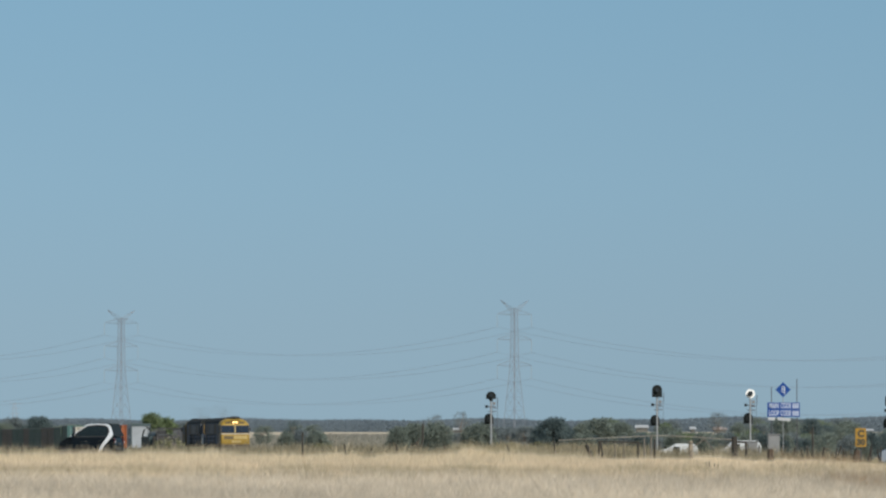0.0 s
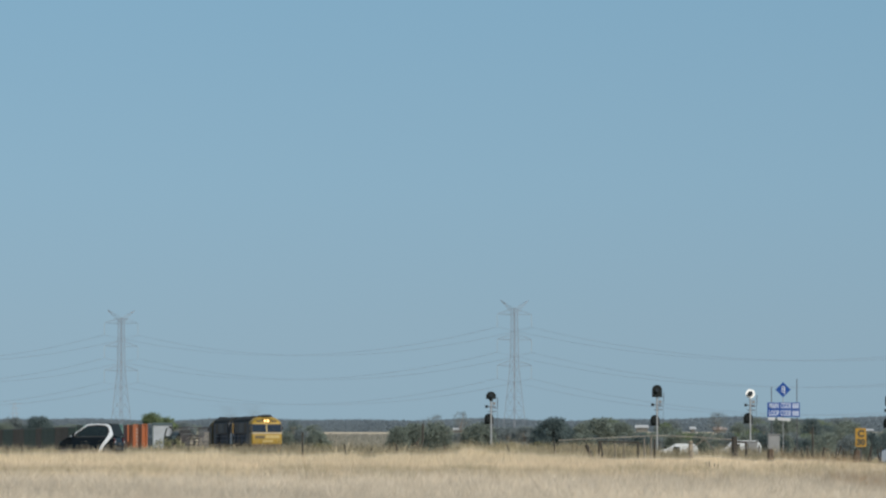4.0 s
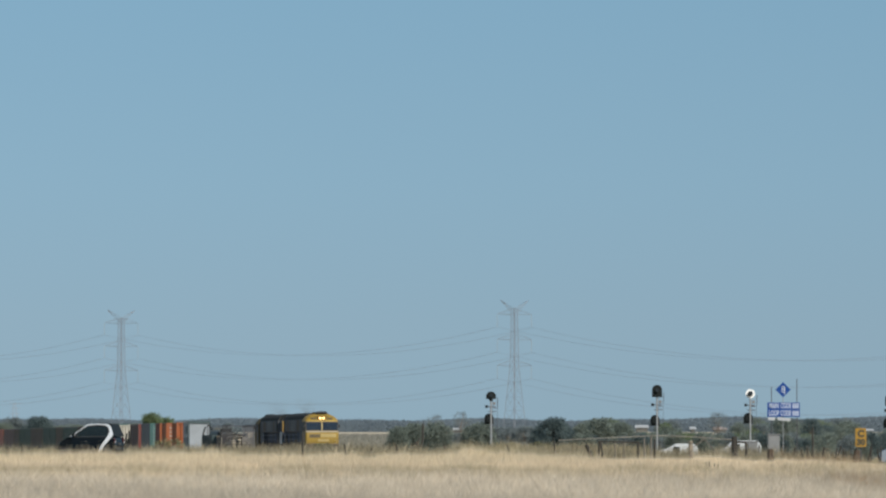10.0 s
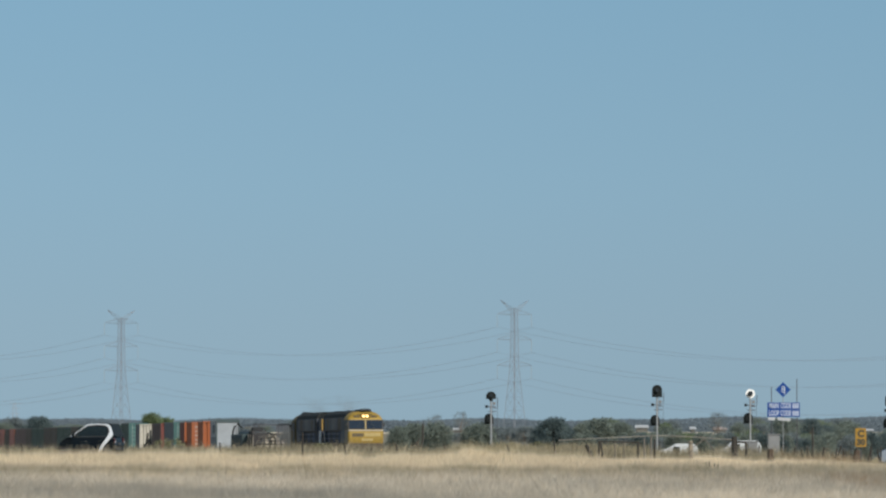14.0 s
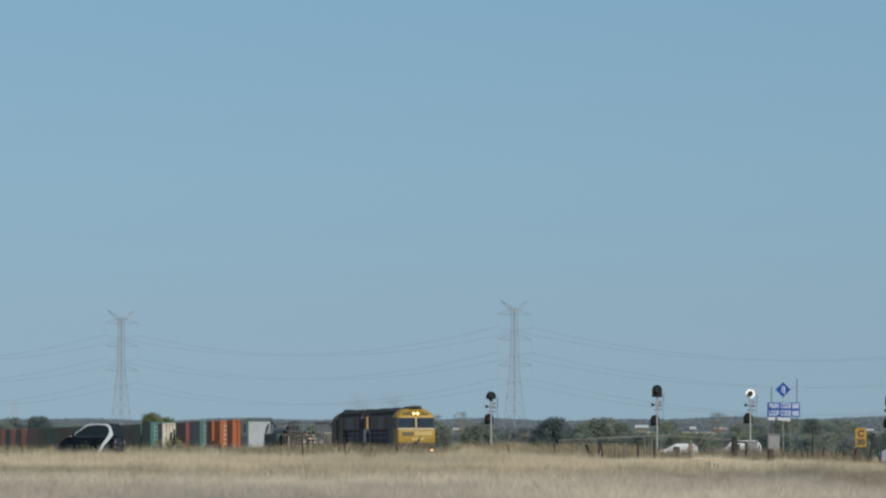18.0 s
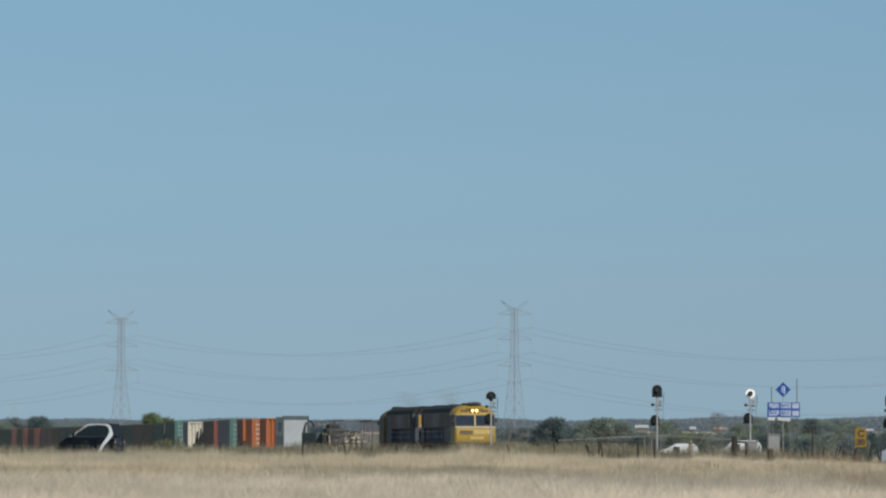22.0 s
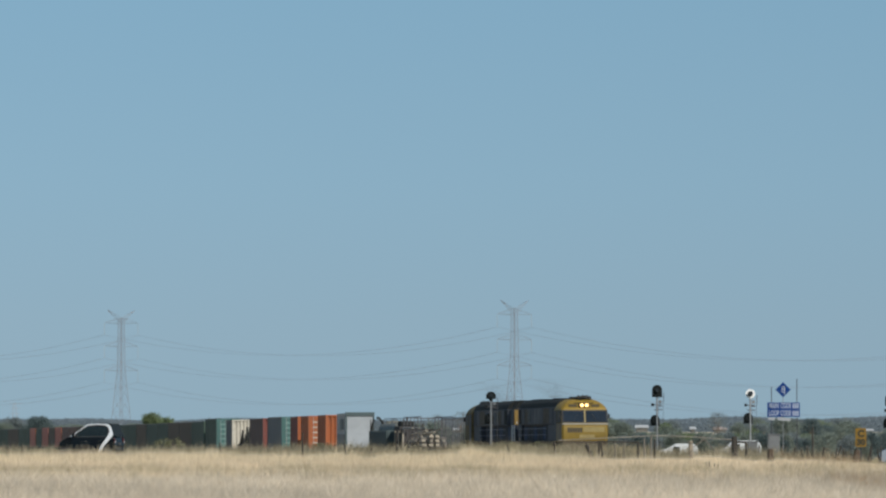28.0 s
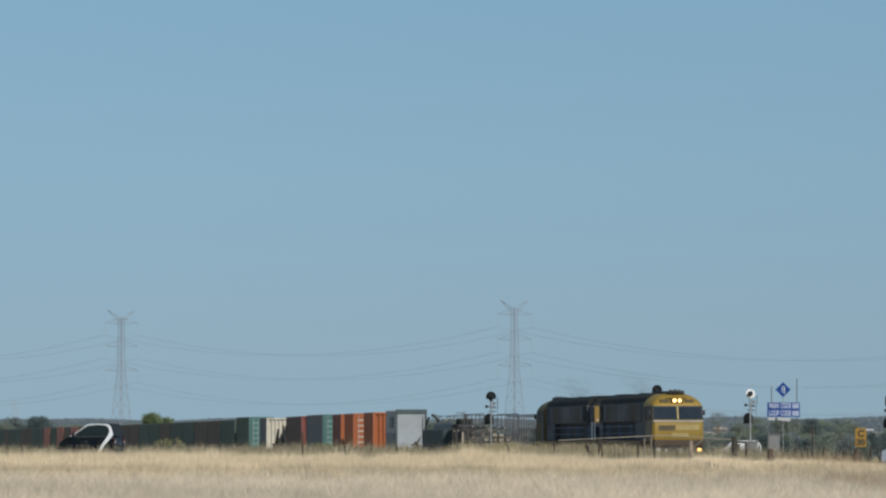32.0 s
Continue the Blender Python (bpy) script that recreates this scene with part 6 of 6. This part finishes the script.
        part("seat", E([(-0.55, 0.45), (-0.05, 0.45), (-0.05, 0.62), (-0.38, 0.64), (-0.56, 1.18), (-0.66, 1.18)], "y", s * 0.35 - 0.23, s * 0.35 + 0.23), M_SEAT, t)
        part("head_rest", B(-0.67, -0.57, s * 0.35 - 0.12, s * 0.35 + 0.12, 1.18, 1.34, bevel=0.03), M_SEAT, t)
        for x in (0.9, -0.91):
            w = part("wheel", R((x, s * 0.6, 0.28), (x, s * 0.765, 0.28), 0.28, n=24), M_BLACK, t)
            part("rim", R((x, s * 0.766, 0.28), (x, s * 0.785, 0.28), 0.19, 0.17, n=18), M_FRAME, w)
    part("rear_bumper", B(-1.34, -1.24, -0.6, 0.6, 0.3, 0.5, bevel=0.03), M_CARBLACK, t)
    part("plate_bar", B(-1.31, -1.302, -0.2, 0.2, 0.66, 0.74), M_FRAME, t)
    part("dashboard", B(0.25, 0.58, -0.62, 0.62, 0.75, 0.99, bevel=0.04), M_SEAT, t)
    part("steering_wheel", R((0.15, -0.35, 1.0), (0.12, -0.35, 1.01), 0.16, n=14), M_SEAT, t)
    return t


small_car(pose(-15.2, 236.0, land_z(-15.2, 236.0) - 0.04, 0, 0, 167))


M_VANWHITE = mat("dusty_white_van_paint", (0.45, 0.47, 0.48), 0.5, vary=0.1, scale=1.5, bump=0.0)


def van(x, y, L, H, words, paintwork=None):
    gz = land_z(x, y)
    t = thing("van", words, "van", "parked vans", pose(x, y, gz, 0, 0, 180))
    h = L / 2
    bm = E([(-h, 0.3), (h, 0.3), (h, 1.2), (h - 0.2, 1.45), (h - 1.1, 1.75), (h - 1.8, H), (-h + 0.5, H), (-h + 0.1, H * 0.85), (-h, 1.0)], "y", -0.85, 0.85)
    bmesh.ops.bevel(bm, geom=[e for e in bm.edges], offset=0.07, segments=2, affect="EDGES")
    smooth(part("body", bm, paintwork or M_VANWHITE, t), 50)
    for s in (-1, 1):
        for a, b in ((0.16, 0.3),):
            part("side_window", B((a - 0.2) * L, (b - 0.18) * L, s * 0.86 - 0.015, s * 0.86 + 0.015, H * 0.62, H * 0.86), M_GLASS, t)
        for wx in (-h + 0.8, h - 0.8):
            w = part("wheel", R((wx, s * 0.65, 0.33), (wx, s * 0.86, 0.33), 0.33, n=20), M_BLACK, t)
            part("rim", R((wx, s * 0.861, 0.33), (wx, s * 0.875, 0.33), 0.2, n=14), M_STEEL, w)
    part("bumper", B(h - 0.02, h + 0.1, -0.8, 0.8, 0.3, 0.55, bevel=0.03), M_BOXGREY, t)


van(28.0, 520.0, 4.5, 2.45, "white parked van half hidden behind grass and posts")
van(22.3, 520.0, 3.9, 2.15, "white parked van low behind the grass")
van(43.6, 520.0, 4.2, 2.2, "blue-grey parked van beyond the weeds", mat("blue_grey_van_paint", (0.17, 0.20, 0.24), 0.5, vary=0.1, scale=1.5, bump=0.0))
# ---------- a small bird ----------
def bird():
    t = thing("bird", "small dark bird flying low past the signals", "bird")
    part("body", extrude(bmesh.new(), [(0.09, 0.0), (0.05, 0.028), (-0.05, 0.02), (-0.1, 0.004), (-0.05, -0.022), (0.05, -0.028)], "y", -0.022, 0.022), M_SIGBLACK, t)
    part("tail", E([(-0.09, -0.02), (-0.17, -0.035), (-0.17, 0.035), (-0.09, 0.02)], "z", 0.0, 0.008), M_SIGBLACK, t)
    for s in (-1, 1):
        bm = E([(0.04, s * 0.02), (0.03, s * 0.09), (-0.05, s * 0.19), (-0.06, s * 0.08), (-0.03, s * 0.02)], "z", 0.0, 0.008)
        for v in bm.verts:
            v.co.z += 0.4 * abs(v.co.y)
        part("wing", bm, M_SIGBLACK, t)
    return t


BIRD = bird()
# where it goes: (seconds, metres to the right, height), from a perch in the weeds
BIRD_WAY = ((0.0, 13.4, 0.45), (5.35, 13.4, 0.45), (5.5, 13.7, 1.2), (5.8, 15.4, 2.49), (6.1, 17.3, 2.64), (6.4, 19.5, 2.87), (7.0, 23.6, 2.87), (7.6, 28.0, 2.75), (9.0, 38.0, 3.0), (32.0, 90.0, 8.0))


# ---------- the train's run ----------
def along(u):
    y = u * 0.9903
    return Vector((track_x(y), y, rail_z(y)))


def train_pose(t, offset, height, turned):
    u = 7.48 * (75.47 - t - 0.0012535 * t * t) + offset
    a, b = along(u - 5), along(u + 5)
    d = (a - b).normalized()
    if turned:
        d = -d
    side = Vector((0, 0, 1)).cross(d).normalized()
    up = d.cross(side)
    m = Matrix((d, side, up)).transposed().to_4x4()
    return Matrix.Translation((a + b) / 2 + up * height) @ m


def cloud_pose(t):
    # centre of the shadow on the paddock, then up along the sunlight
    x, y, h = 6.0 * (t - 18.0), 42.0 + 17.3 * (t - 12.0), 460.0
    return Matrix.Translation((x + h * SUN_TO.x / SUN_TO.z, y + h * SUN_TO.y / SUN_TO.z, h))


def motions():
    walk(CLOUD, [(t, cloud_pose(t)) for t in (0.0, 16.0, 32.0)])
    walk(BIRD, [(t, pose(x, 330.0, z)) for t, x, z in BIRD_WAY])
    for ob, offset, height, turned in TRAIN:
        walk(ob, [(t, train_pose(t, offset, height, turned)) for t in (0.0, 4.0, 8.0, 12.0, 16.0, 20.0, 24.0, 28.0, 32.0)])


motions()
